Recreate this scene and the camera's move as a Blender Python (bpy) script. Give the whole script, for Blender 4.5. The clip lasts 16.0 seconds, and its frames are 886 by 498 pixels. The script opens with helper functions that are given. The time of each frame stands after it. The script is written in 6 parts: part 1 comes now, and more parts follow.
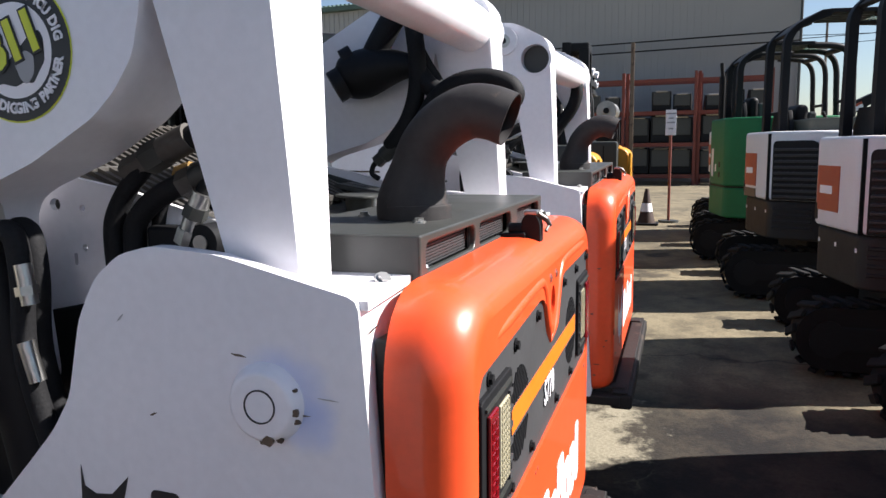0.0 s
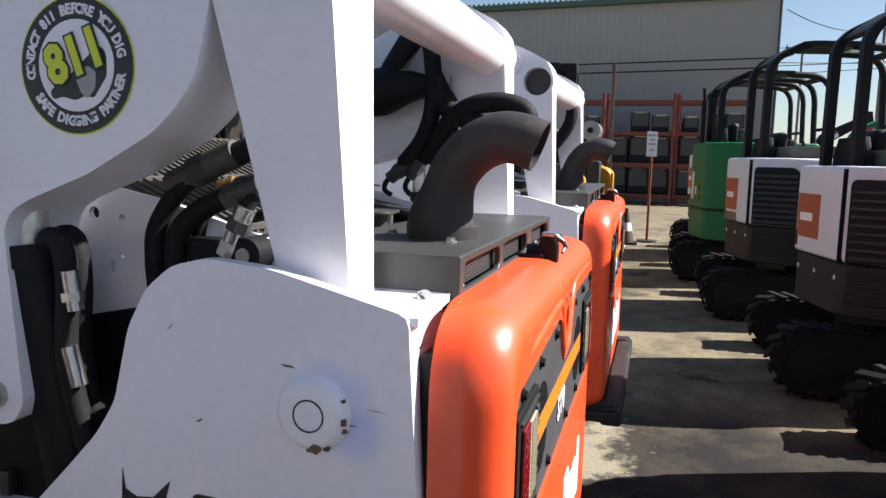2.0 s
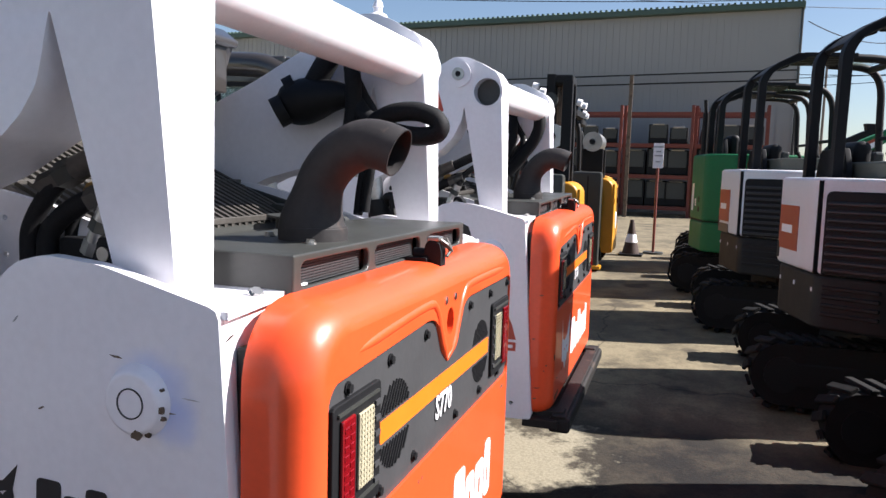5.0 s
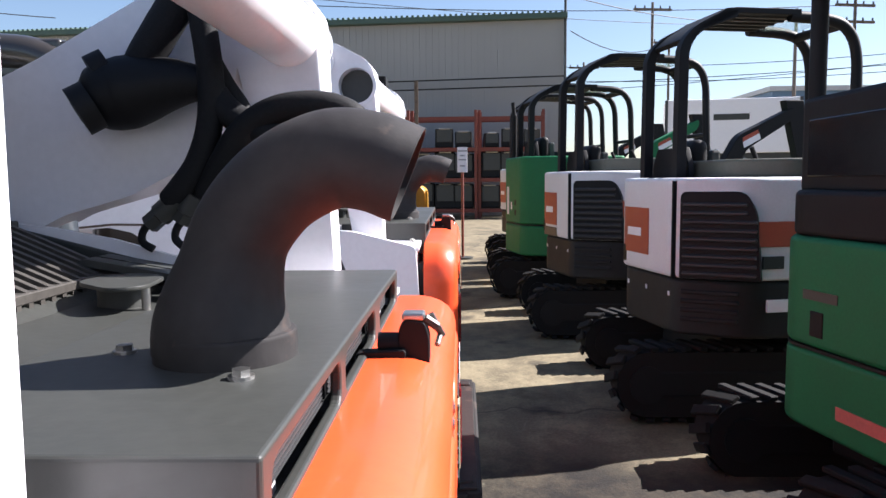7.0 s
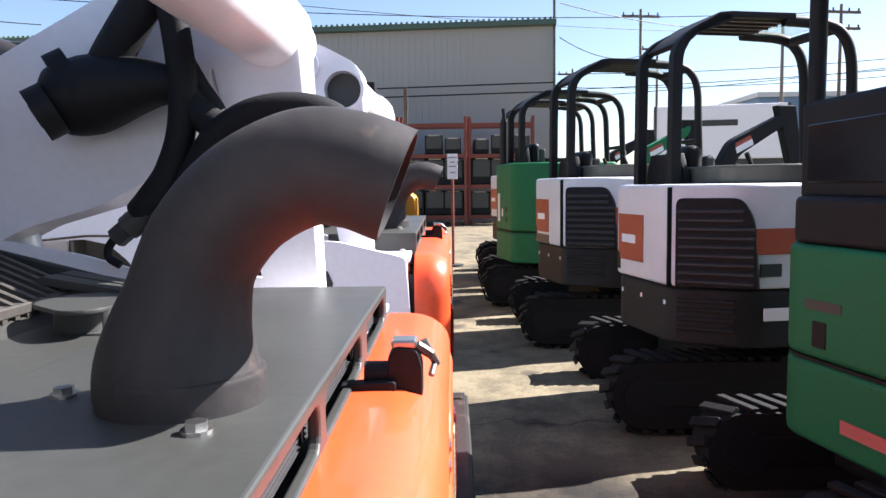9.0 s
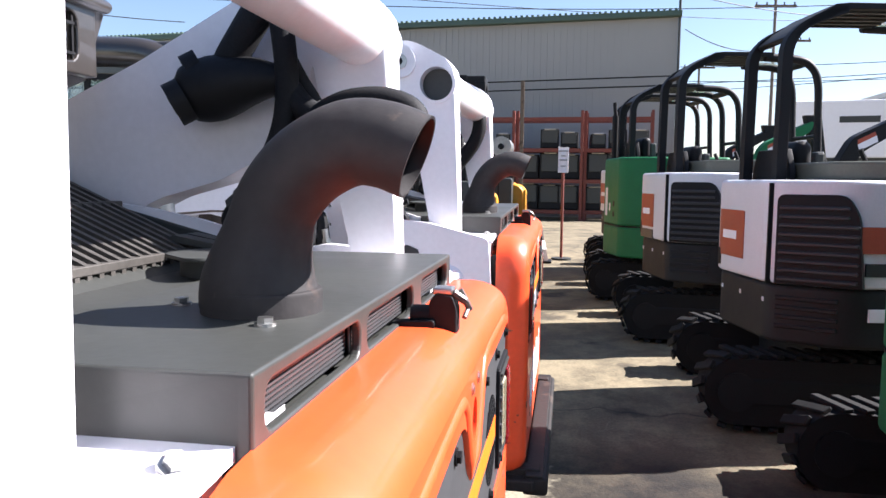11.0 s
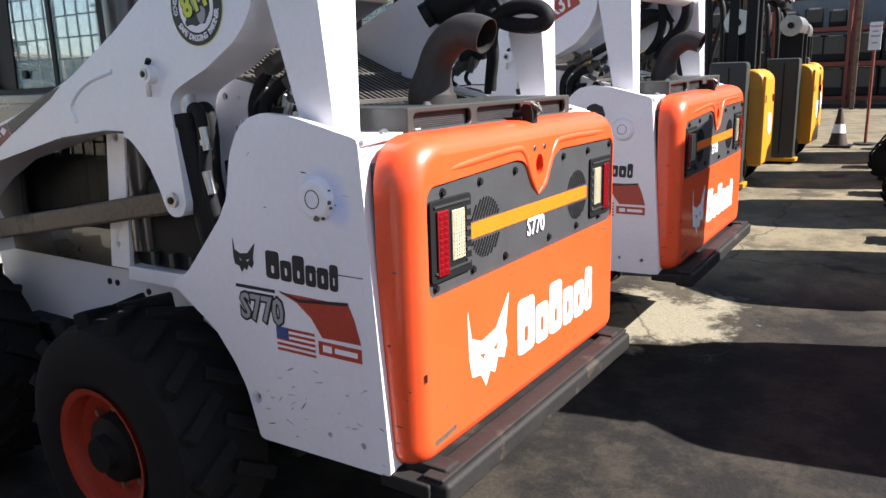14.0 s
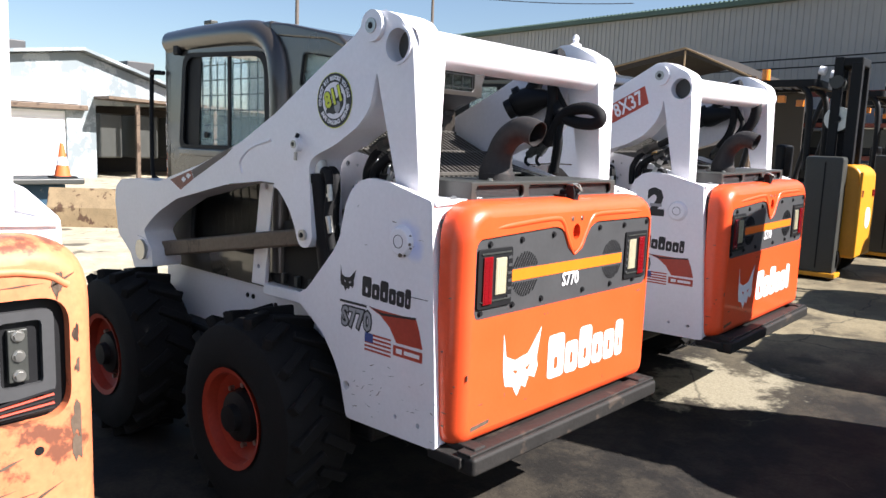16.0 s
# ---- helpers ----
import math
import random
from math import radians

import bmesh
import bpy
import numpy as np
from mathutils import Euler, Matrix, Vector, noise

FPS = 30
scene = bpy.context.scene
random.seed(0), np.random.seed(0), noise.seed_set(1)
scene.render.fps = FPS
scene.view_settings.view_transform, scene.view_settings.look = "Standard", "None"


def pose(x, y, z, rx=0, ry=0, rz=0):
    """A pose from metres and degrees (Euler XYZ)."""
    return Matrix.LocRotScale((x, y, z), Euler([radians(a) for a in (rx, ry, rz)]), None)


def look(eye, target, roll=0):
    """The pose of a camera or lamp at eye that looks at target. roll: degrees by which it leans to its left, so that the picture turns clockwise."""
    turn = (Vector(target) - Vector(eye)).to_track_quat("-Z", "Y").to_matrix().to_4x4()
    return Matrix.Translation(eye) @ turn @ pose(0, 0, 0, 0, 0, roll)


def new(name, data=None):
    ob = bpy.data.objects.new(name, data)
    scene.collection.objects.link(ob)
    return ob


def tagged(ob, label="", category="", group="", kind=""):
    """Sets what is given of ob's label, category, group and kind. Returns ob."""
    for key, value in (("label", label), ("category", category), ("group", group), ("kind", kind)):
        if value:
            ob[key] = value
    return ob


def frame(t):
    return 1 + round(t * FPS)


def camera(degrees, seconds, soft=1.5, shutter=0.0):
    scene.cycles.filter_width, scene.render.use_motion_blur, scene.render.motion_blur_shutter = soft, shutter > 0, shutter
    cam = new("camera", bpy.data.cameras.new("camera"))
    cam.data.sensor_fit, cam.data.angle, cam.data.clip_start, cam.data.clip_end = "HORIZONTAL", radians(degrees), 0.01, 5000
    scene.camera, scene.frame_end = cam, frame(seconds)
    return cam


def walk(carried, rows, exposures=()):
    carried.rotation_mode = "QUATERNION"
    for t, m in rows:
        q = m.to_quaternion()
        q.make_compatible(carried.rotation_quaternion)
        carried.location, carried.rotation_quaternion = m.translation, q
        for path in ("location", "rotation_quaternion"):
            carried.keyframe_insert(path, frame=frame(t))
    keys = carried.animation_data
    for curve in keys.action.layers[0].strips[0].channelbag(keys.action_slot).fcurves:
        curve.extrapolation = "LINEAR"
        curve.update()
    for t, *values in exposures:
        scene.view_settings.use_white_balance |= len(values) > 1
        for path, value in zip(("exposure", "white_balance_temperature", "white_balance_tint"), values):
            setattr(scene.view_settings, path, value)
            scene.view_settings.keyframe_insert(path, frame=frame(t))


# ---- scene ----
cam = camera(61.6, 16.0)
METRES, EYE, TILT, LEAN, TURN = 4.32, 1.575, 0.0, 0.0, 17.9
ROWS = [
    (0.0, 0.0, 0.0, 0.0, -0.09, -7.64, 0.69),
    (0.5, -0.0109, -0.0029, 0.0035, -2.8, -6.42, -1.49),
    (1.0, -0.019, -0.0044, 0.0042, -4.16, -7.32, -1.78),
    (1.5, -0.0207, -0.0076, 0.0043, -3.36, -7.13, -1.52),
    (2.0, -0.0225, -0.0117, 0.0044, -1.76, -6.72, -1.38),
    (2.5, -0.0243, -0.0284, 0.0039, 2.44, -7.17, -0.7),
    (3.0, 0.0088, -0.0587, 0.0009, 10.81, -4.51, -2.27),
    (3.5, 0.0477, -0.0878, 0.0024, 14.88, -6.12, -2.58),
    (4.0, 0.0555, -0.088, 0.0012, 8.87, -7.08, -2.43),
    (6.5, 0.0033, 0.1191, 0.0095, -9.57, -4.54, 0.26),
    (7.0, -0.0116, 0.1414, 0.01, -16.51, -5.22, 0.48),
    (7.5, -0.0139, 0.1553, 0.0109, -18.93, -4.57, 0.83),
    (8.0, -0.0056, 0.1704, 0.0111, -17.69, -4.6, 1.25),
    (10.5, -0.0129, 0.1379, 0.0086, -16.75, -4.84, -0.21),
    (11.0, 0.0066, 0.1149, 0.0055, -8.37, -5.2, -0.56),
    (11.5, 0.0227, 0.0818, -0.0008, 1.32, -7.96, 1.38),
    (12.0, 0.0157, 0.0208, -0.0029, 7.62, -8.72, 1.66),
    (12.5, 0.0245, -0.0288, 0.0037, 12.57, -7.84, -0.9),
    (13.0, 0.0677, -0.0577, 0.0012, 20.65, -7.68, -2.34),
    (13.5, 0.0981, -0.0914, 0.0018, 22.85, -7.76, -0.44),
    (14.0, 0.126, -0.1595, -0.0132, 15.46, -12.88, 1.65),
    (14.5, 0.1469, -0.2065, -0.0038, 18.2, -9.88, -1.09),
    (15.0, 0.1833, -0.2257, 0.002, 25.33, -8.12, 0.1),
    (15.5, 0.2039, -0.2569, 0.0006, 26.64, -7.45, -1.87),
    (16.0, 0.2171, -0.2966, 0.0001, 24.81, -8.0, -2.13),
]
walk(cam, [(t, pose(0.248, -1.517, EYE, TILT, LEAN, TURN) @ pose(METRES * x, METRES * y, METRES * z, 90 + pitch, roll, yaw)) for t, x, y, z, yaw, pitch, roll in ROWS], [(0.0, 1.36, 6550, 12), (2.0, 1.40, 6550, 12), (3.5, 1.38, 6550, 12), (6.5, 1.6, 6400, 15), (7.0, 1.75, 6400, 15), (8.0, 1.9, 6400, 15), (10.5, 2.2, 6400, 15), (11.0, 2.05, 6350, 16), (11.5, 1.85, 6350, 17), (12.5, 1.65, 6500, 14), (14.0, 1.56, 6550, 12), (16.0, 1.58, 6550, 12)])

# ---- light ----
SUN_EL, SUN_AZ = 41.0, 19.0        # elevation; angle from +x towards +y
sun_dir = Vector((math.cos(radians(SUN_EL)) * math.cos(radians(SUN_AZ)), math.cos(radians(SUN_EL)) * math.sin(radians(SUN_AZ)), math.sin(radians(SUN_EL))))
sun = new("sun", bpy.data.lights.new("sun", "SUN"))
sun.data.energy, sun.data.angle, sun.data.color = 5.0, radians(0.5), (1.0, 0.975, 0.945)
sun.matrix_world = look(sun_dir * 50, (0, 0, 0))
world = bpy.data.worlds.new("sky")
scene.world = world
world.use_nodes = True
wn = world.node_tree.nodes
sky = wn.new("ShaderNodeTexSky")
sky.sky_type, sky.sun_disc = "NISHITA", False
sky.sun_elevation, sky.sun_rotation = radians(SUN_EL), radians(90 - SUN_AZ)
sky.air_density, sky.dust_density, sky.ozone_density = 1.0, 0.8, 2.5
world.node_tree.links.new(sky.outputs[0], wn["Background"].inputs[0])
wn["Background"].inputs[1].default_value = 0.052


# ---- materials ----
def mat(name, color, rough=0.5, metal=0.0, var=0.15, scale=6.0, grain=60.0, bump=0.1, wear=None, wear_at=0.62, wear_scale=5.0, coat=0.0, island=0.0, spec=0.5):
    """Paint, rubber, metal or stone: a base colour that varies at two scales, an optional second colour in worn patches, fine relief."""
    m = bpy.data.materials.new(name)
    m.use_nodes = True
    nt = m.node_tree
    n, l = nt.nodes, nt.links
    b = n["Principled BSDF"]
    tc = n.new("ShaderNodeTexCoord")
    big, fine = n.new("ShaderNodeTexNoise"), n.new("ShaderNodeTexNoise")
    big.inputs["Scale"].default_value, big.inputs["Detail"].default_value = scale, 6
    fine.inputs["Scale"].default_value, fine.inputs["Detail"].default_value = grain, 4
    l.new(tc.outputs["Object"], big.inputs["Vector"])
    l.new(tc.outputs["Object"], fine.inputs["Vector"])
    add = n.new("ShaderNodeMath")
    add.operation = "ADD"
    l.new(big.outputs["Fac"], add.inputs[0])
    l.new(fine.outputs["Fac"], add.inputs[1])
    ramp = n.new("ShaderNodeMapRange")
    ramp.inputs["From Min"].default_value, ramp.inputs["From Max"].default_value = 0.6, 1.4
    ramp.inputs["To Min"].default_value, ramp.inputs["To Max"].default_value = 1 - var, 1 + var
    l.new(add.outputs[0], ramp.inputs["Value"])
    val = ramp.outputs[0]
    if island:
        info = n.new("ShaderNodeObjectInfo")
        ir = n.new("ShaderNodeMapRange")
        ir.inputs["To Min"].default_value, ir.inputs["To Max"].default_value = 1 - island, 1 + island
        l.new(info.outputs["Random"], ir.inputs["Value"])
        mul = n.new("ShaderNodeMath")
        mul.operation = "MULTIPLY"
        l.new(val, mul.inputs[0])
        l.new(ir.outputs[0], mul.inputs[1])
        val = mul.outputs[0]
    hsv = n.new("ShaderNodeHueSaturation")
    hsv.inputs["Color"].default_value = (*color, 1)
    l.new(val, hsv.inputs["Value"])
    out = hsv.outputs[0]
    if wear:
        wnz = n.new("ShaderNodeTexNoise")
        wnz.inputs["Scale"].default_value, wnz.inputs["Detail"].default_value, wnz.inputs["Roughness"].default_value = wear_scale, 8, 0.65
        l.new(tc.outputs["Object"], wnz.inputs["Vector"])
        wr = n.new("ShaderNodeMapRange")
        wr.inputs["From Min"].default_value, wr.inputs["From Max"].default_value = wear_at, wear_at + 0.05
        l.new(wnz.outputs["Fac"], wr.inputs["Value"])
        mix = n.new("ShaderNodeMix")
        mix.data_type = "RGBA"
        l.new(wr.outputs[0], mix.inputs["Factor"])
        l.new(out, mix.inputs["A"])
        mix.inputs["B"].default_value = (*wear, 1)
        out = mix.outputs["Result"]
    l.new(out, b.inputs["Base Color"])
    rr = n.new("ShaderNodeMapRange")
    rr.inputs["To Min"].default_value, rr.inputs["To Max"].default_value = max(0.03, rough - 0.12), min(1, rough + 0.12)
    l.new(big.outputs["Fac"], rr.inputs["Value"])
    l.new(rr.outputs[0], b.inputs["Roughness"])
    b.inputs["Metallic"].default_value = metal
    b.inputs["Coat Weight"].default_value = coat
    b.inputs["Specular IOR Level"].default_value = spec
    if bump:
        bp = n.new("ShaderNodeBump")
        bp.inputs["Strength"].default_value, bp.inputs["Distance"].default_value = bump, 0.004
        l.new(fine.outputs["Fac"], bp.inputs["Height"])
        l.new(bp.outputs[0], b.inputs["Normal"])
    return m


def glass(name, tint, alpha=0.25):
    m = bpy.data.materials.new(name)
    m.use_nodes = True
    b = m.node_tree.nodes["Principled BSDF"]
    b.inputs["Base Color"].default_value = (*tint, 1)
    b.inputs["Roughness"].default_value = 0.04
    b.inputs["Alpha"].default_value = alpha
    b.inputs["IOR"].default_value = 1.5
    return m


def lens(name, color):
    m = mat(name, color, 0.15, var=0.1, bump=0.0, coat=0.6)
    return m


WHITE = mat("white_paint", (0.80, 0.785, 0.815), 0.38, var=0.05, scale=3, bump=0.03, wear=(0.5, 0.49, 0.49), wear_at=0.70, wear_scale=7, coat=0.25)
ORANGE = mat("orange_paint", (0.80, 0.080, 0.018), 0.40, var=0.08, scale=4, bump=0.03, wear=(0.25, 0.06, 0.02), wear_at=0.745, wear_scale=9, coat=0.3)
OLD_ORANGE = mat("faded_orange_paint", (0.64, 0.185, 0.080), 0.6, var=0.22, scale=5, bump=0.15, wear=(0.16, 0.055, 0.03), wear_at=0.57, wear_scale=6)
CHARCOAL = mat("charcoal_paint", (0.035, 0.0365, 0.033), 0.45, var=0.15, scale=5, bump=0.08, wear=(0.065, 0.062, 0.058), wear_at=0.68, wear_scale=12)
CABGREY = mat("cab_grey_paint", (0.032, 0.027, 0.023), 0.30, var=0.15, scale=3, bump=0.04, coat=0.7, spec=0.5)
BLACK = mat("black_plastic", (0.008, 0.008, 0.009), 0.58, var=0.2, bump=0.08, spec=0.22)
CASTBLACK = mat("cast_black_paint", (0.012, 0.012, 0.013), 0.6, var=0.25, bump=0.15, spec=0.3)
PANELGREY = mat("dark_grey_panel", (0.045, 0.045, 0.047), 0.5, var=0.12, bump=0.08)
RUBBER = mat("tyre_rubber", (0.008, 0.0075, 0.0075), 0.85, var=0.3, scale=8, grain=90, bump=0.3, wear=(0.018, 0.015, 0.013), wear_at=0.68, spec=0.25)
RIMRED = mat("orange_rim_paint", (0.32, 0.026, 0.008), 0.6, var=0.2, wear=(0.06, 0.03, 0.02), wear_at=0.68)
BRASS = mat("dull_brass", (0.32, 0.20, 0.07), 0.4, metal=0.9, var=0.3, bump=0.1)
STEEL = mat("bare_steel", (0.45, 0.44, 0.42), 0.35, metal=1.0, var=0.2, bump=0.1)
RUSTSTEEL = mat("brown_steel", (0.12, 0.085, 0.06), 0.55, metal=0.3, var=0.35, bump=0.25, wear=(0.05, 0.03, 0.02), wear_at=0.55)
HOSE = mat("black_hose", (0.011, 0.011, 0.012), 0.7, var=0.3, grain=160, bump=0.2, spec=0.2)
PIPE = mat("sooty_pipe", (0.026, 0.0235, 0.0235), 0.60, var=0.3, scale=7, bump=0.15, wear=(0.060, 0.044, 0.038), wear_at=0.62, wear_scale=9, spec=0.26)
GLASS = glass("window_glass", (0.60, 0.80, 0.73), 0.26)
SMOKED = glass("smoked_glass", (0.010, 0.0095, 0.008), 0.80)
SMOKED.node_tree.nodes["Principled BSDF"].inputs["Specular IOR Level"].default_value = 0.06
SMOKED.node_tree.nodes["Principled BSDF"].inputs["Roughness"].default_value = 0.35
SLAT = mat("worn_grille_steel", (0.085, 0.078, 0.070), 0.45, metal=0.4, var=0.25, grain=80, bump=0.1)
REDLENS = lens("red_lens", (0.17, 0.004, 0.007))
CLEARLENS = lens("clear_lens", (0.40, 0.36, 0.25))
DECAL_WHITE = mat("white_decal", (0.82, 0.80, 0.82), 0.45, var=0.03, bump=0.0)
DECAL_BLACK = mat("black_decal", (0.018, 0.018, 0.02), 0.5, var=0.1, bump=0.0)
DECAL_RED = mat("red_decal", (0.42, 0.055, 0.03), 0.45, var=0.15, bump=0.0)
DECAL_RUST = mat("faded_red_brown_decal", (0.22, 0.055, 0.03), 0.5, var=0.3, scale=14, bump=0.0, wear=(0.45, 0.42, 0.40), wear_at=0.66, wear_scale=20)
DECAL_BROWN = mat("worn_dark_decal", (0.075, 0.055, 0.05), 0.5, var=0.25, scale=14, bump=0.0, wear=(0.4, 0.38, 0.37), wear_at=0.66, wear_scale=18)
DECAL_YELLOW = mat("yellow_decal", (0.62, 0.66, 0.04), 0.45, var=0.05, bump=0.0)
DECAL_ORANGE = mat("orange_decal", (0.85, 0.16, 0.01), 0.4, var=0.06, bump=0.0)
DECAL_GREY = mat("grey_decal", (0.33, 0.33, 0.34), 0.45, var=0.05, bump=0.0)
DECAL_BLUE = mat("blue_decal", (0.05, 0.08, 0.25), 0.45, var=0.05, bump=0.0)
SPRAYED = mat("white_paint_with_blue_overspray", (0.80, 0.785, 0.815), 0.38, var=0.05, scale=3, bump=0.03, wear=(0.5, 0.49, 0.49), wear_at=0.70, wear_scale=7, coat=0.25)


def overspray(m, spots):
    """Faint blue paint mist round a boss: a stain with a ragged edge at each (x, z, radius, strength)."""
    n, l = m.node_tree.nodes, m.node_tree.links
    b = n["Principled BSDF"]
    tc = n.new("ShaderNodeTexCoord")
    flat = n.new("ShaderNodeVectorMath")
    flat.operation = "MULTIPLY"
    flat.inputs[1].default_value = (1, 0, 1)
    l.new(tc.outputs["Object"], flat.inputs[0])
    rag = n.new("ShaderNodeTexNoise")
    rag.inputs["Scale"].default_value, rag.inputs["Detail"].default_value = 14, 6
    l.new(tc.outputs["Object"], rag.inputs["Vector"])
    col = b.inputs["Base Color"].links[0].from_socket
    for x, z, r, k in spots:
        d = n.new("ShaderNodeVectorMath")
        d.operation = "DISTANCE"
        l.new(flat.outputs[0], d.inputs[0])
        d.inputs[1].default_value = (x, 0, z)
        off = n.new("ShaderNodeMath")
        off.operation = "MULTIPLY_ADD"
        l.new(rag.outputs["Fac"], off.inputs[0])
        off.inputs[1].default_value = r * 0.9
        l.new(d.outputs["Value"], off.inputs[2])
        ramp = n.new("ShaderNodeMapRange")
        ramp.interpolation_type = "SMOOTHSTEP"
        for key, v in zip(("From Min", "From Max", "To Min", "To Max"), (r * 1.55, r * 0.75, 0.0, k)):
            ramp.inputs[key].default_value = v
        l.new(off.outputs[0], ramp.inputs["Value"])
        mix = n.new("ShaderNodeMix")
        mix.data_type = "RGBA"
        l.new(ramp.outputs[0], mix.inputs["Factor"])
        l.new(col, mix.inputs["A"])
        mix.inputs["B"].default_value = (0.36, 0.48, 0.86, 1)
        col = mix.outputs["Result"]
    l.new(col, b.inputs["Base Color"])


overspray(SPRAYED, [(-0.235, 1.262, 0.075, 0.5), (-0.205, 1.215, 0.045, 0.35)])
YELLOW = mat("yellow_paint", (0.50, 0.22, 0.008), 0.45, var=0.12, bump=0.05, wear=(0.12, 0.07, 0.03), wear_at=0.68)
GREEN = mat("green_paint", (0.007, 0.135, 0.05), 0.6, var=0.12, bump=0.05, spec=0.3)
EXWHITE = mat("excavator_white_paint", (0.66, 0.66, 0.68), 0.4, var=0.06, bump=0.04, wear=(0.3, 0.29, 0.28), wear_at=0.7)
OLIVE = mat("olive_grey_panel", (0.085, 0.085, 0.065), 0.5, var=0.15)
RACKRED = mat("red_rack_paint", (0.15, 0.03, 0.018), 0.6, var=0.2, wear=(0.15, 0.05, 0.03), wear_at=0.62)
BUMPER = mat("worn_black_bumper", (0.016, 0.0145, 0.0135), 0.65, var=0.3, bump=0.3, wear=(0.045, 0.034, 0.027), wear_at=0.56, wear_scale=7, spec=0.3)
CONE = mat("cone_orange", (0.70, 0.13, 0.03), 0.6, var=0.15)


# ---- mesh helpers ----
def part(name, bm, material, parent=None, label="", smooth=False):
    bmesh.ops.recalc_face_normals(bm, faces=bm.faces)
    me = bpy.data.meshes.new(name)
    bm.to_mesh(me)
    bm.free()
    if smooth:
        for p in me.polygons:
            p.use_smooth = True
        me.set_sharp_from_angle(angle=radians(38))
    me.materials.append(material)
    ob = new(name, me)
    if smooth:
        wn_mod = ob.modifiers.new("weighted_normal", "WEIGHTED_NORMAL")
        wn_mod.weight, wn_mod.keep_sharp = 100, True
    if parent is not None:
        ob.parent = parent
    if label:
        tagged(ob, label)
    return ob


def empty(name, m, label, category, group="", kind=""):
    e = new(name)
    e.empty_display_size = 0.1
    e.matrix_world = m
    return tagged(e, label, category, group, kind)


def bevelled(bm, w, seg=2, angle=30):
    edges = [e for e in bm.edges if len(e.link_faces) == 2 and e.calc_face_angle(0) > radians(angle)]
    if w and edges:
        bmesh.ops.bevel(bm, geom=edges, offset=w, segments=seg, affect="EDGES", profile=0.5, clamp_overlap=True)
    return bm


def box(x0, x1, y0, y1, z0, z1, bevel=0.0, seg=2, bm=None):
    out = bmesh.new()
    m = Matrix.Translation(((x0 + x1) / 2, (y0 + y1) / 2, (z0 + z1) / 2)) @ Matrix.Diagonal((abs(x1 - x0), abs(y1 - y0), abs(z1 - z0), 1))
    bmesh.ops.create_cube(out, size=1, matrix=m)
    bevelled(out, bevel, seg)
    return out if bm is None else merge(bm, out)


def merge(a, b, m=None):
    me = bpy.data.meshes.new("tmp")
    b.to_mesh(me)
    b.free()
    if m is not None:
        me.transform(m)
    a.from_mesh(me)
    bpy.data.meshes.remove(me)
    return a


def rounded(pts, r, seg=5):
    """A closed 2D outline with its corners rounded; r: one radius or one for each corner."""
    out, k = [], len(pts)
    for i in range(k):
        p0, p1, p2 = Vector(pts[i - 1]), Vector(pts[i]), Vector(pts[(i + 1) % k])
        rad = r[i] if isinstance(r, (list, tuple)) else r
        if rad <= 0:
            out.append(p1)
            continue
        a, b = (p0 - p1).normalized(), (p2 - p1).normalized()
        d = min(rad, (p0 - p1).length * 0.48, (p2 - p1).length * 0.48)
        s, e = p1 + a * d, p1 + b * d
        for j in range(seg + 1):
            t = j / seg
            out.append(s * (1 - t) ** 2 + p1 * 2 * t * (1 - t) + e * t ** 2)
    return [tuple(v) for v in out]


def smooth_line(pts, n=6):
    """Catmull-Rom through the points."""
    v = [Vector(p) for p in pts]
    v = [v[0] * 2 - v[1]] + v + [v[-1] * 2 - v[-2]]
    out = []
    for i in range(1, len(v) - 2):
        for j in range(n):
            t = j / n
            out.append(0.5 * ((2 * v[i]) + (v[i + 1] - v[i - 1]) * t + (2 * v[i - 1] - 5 * v[i] + 4 * v[i + 1] - v[i + 2]) * t * t + (3 * v[i] - v[i - 1] - 3 * v[i + 1] + v[i + 2]) * t ** 3))
    out.append(v[-2])
    return out


def ring(cx, cy, r, n=24):
    return [(cx + r * math.cos(2 * math.pi * i / n), cy + r * math.sin(2 * math.pi * i / n)) for i in range(n)]


def plate(outline, holes, a, b, plane="xz", bevel=0.0, seg=2):
    """A flat plate from a 2D outline with holes, between the depths a and b. plane: which axes the outline lies in."""
    def to3(p, d):
        return {"xz": (p[0], d, p[1]), "yz": (d, p[0], p[1]), "xy": (p[0], p[1], d)}[plane]
    loops = [list(outline)] + [list(h) for h in holes]
    flat = [p for lp in loops for p in lp]
    tris = tess([[Vector((p[0], p[1], 0)) for p in lp] for lp in loops])
    bm = bmesh.new()
    lo = [bm.verts.new(to3(p, a)) for p in flat]
    hi = [bm.verts.new(to3(p, b)) for p in flat]
    for t in tris:
        for s in (lo, hi):
            try:
                bm.faces.new([s[i] for i in t])
            except ValueError:
                pass
    base = 0
    for lp in loops:
        k = len(lp)
        for i in range(k):
            j = (i + 1) % k
            try:
                bm.faces.new((lo[base + i], lo[base + j], hi[base + j], hi[base + i]))
            except ValueError:
                pass
        base += k
    bmesh.ops.recalc_face_normals(bm, faces=bm.faces)
    bmesh.ops.dissolve_limit(bm, angle_limit=0.002, verts=bm.verts, edges=bm.edges) if not holes else None
    if bevel:
        bevelled(bm, bevel, seg, 40)
    return bm


def tess(loops):
    from mathutils.geometry import tessellate_polygon
    return tessellate_polygon(loops)


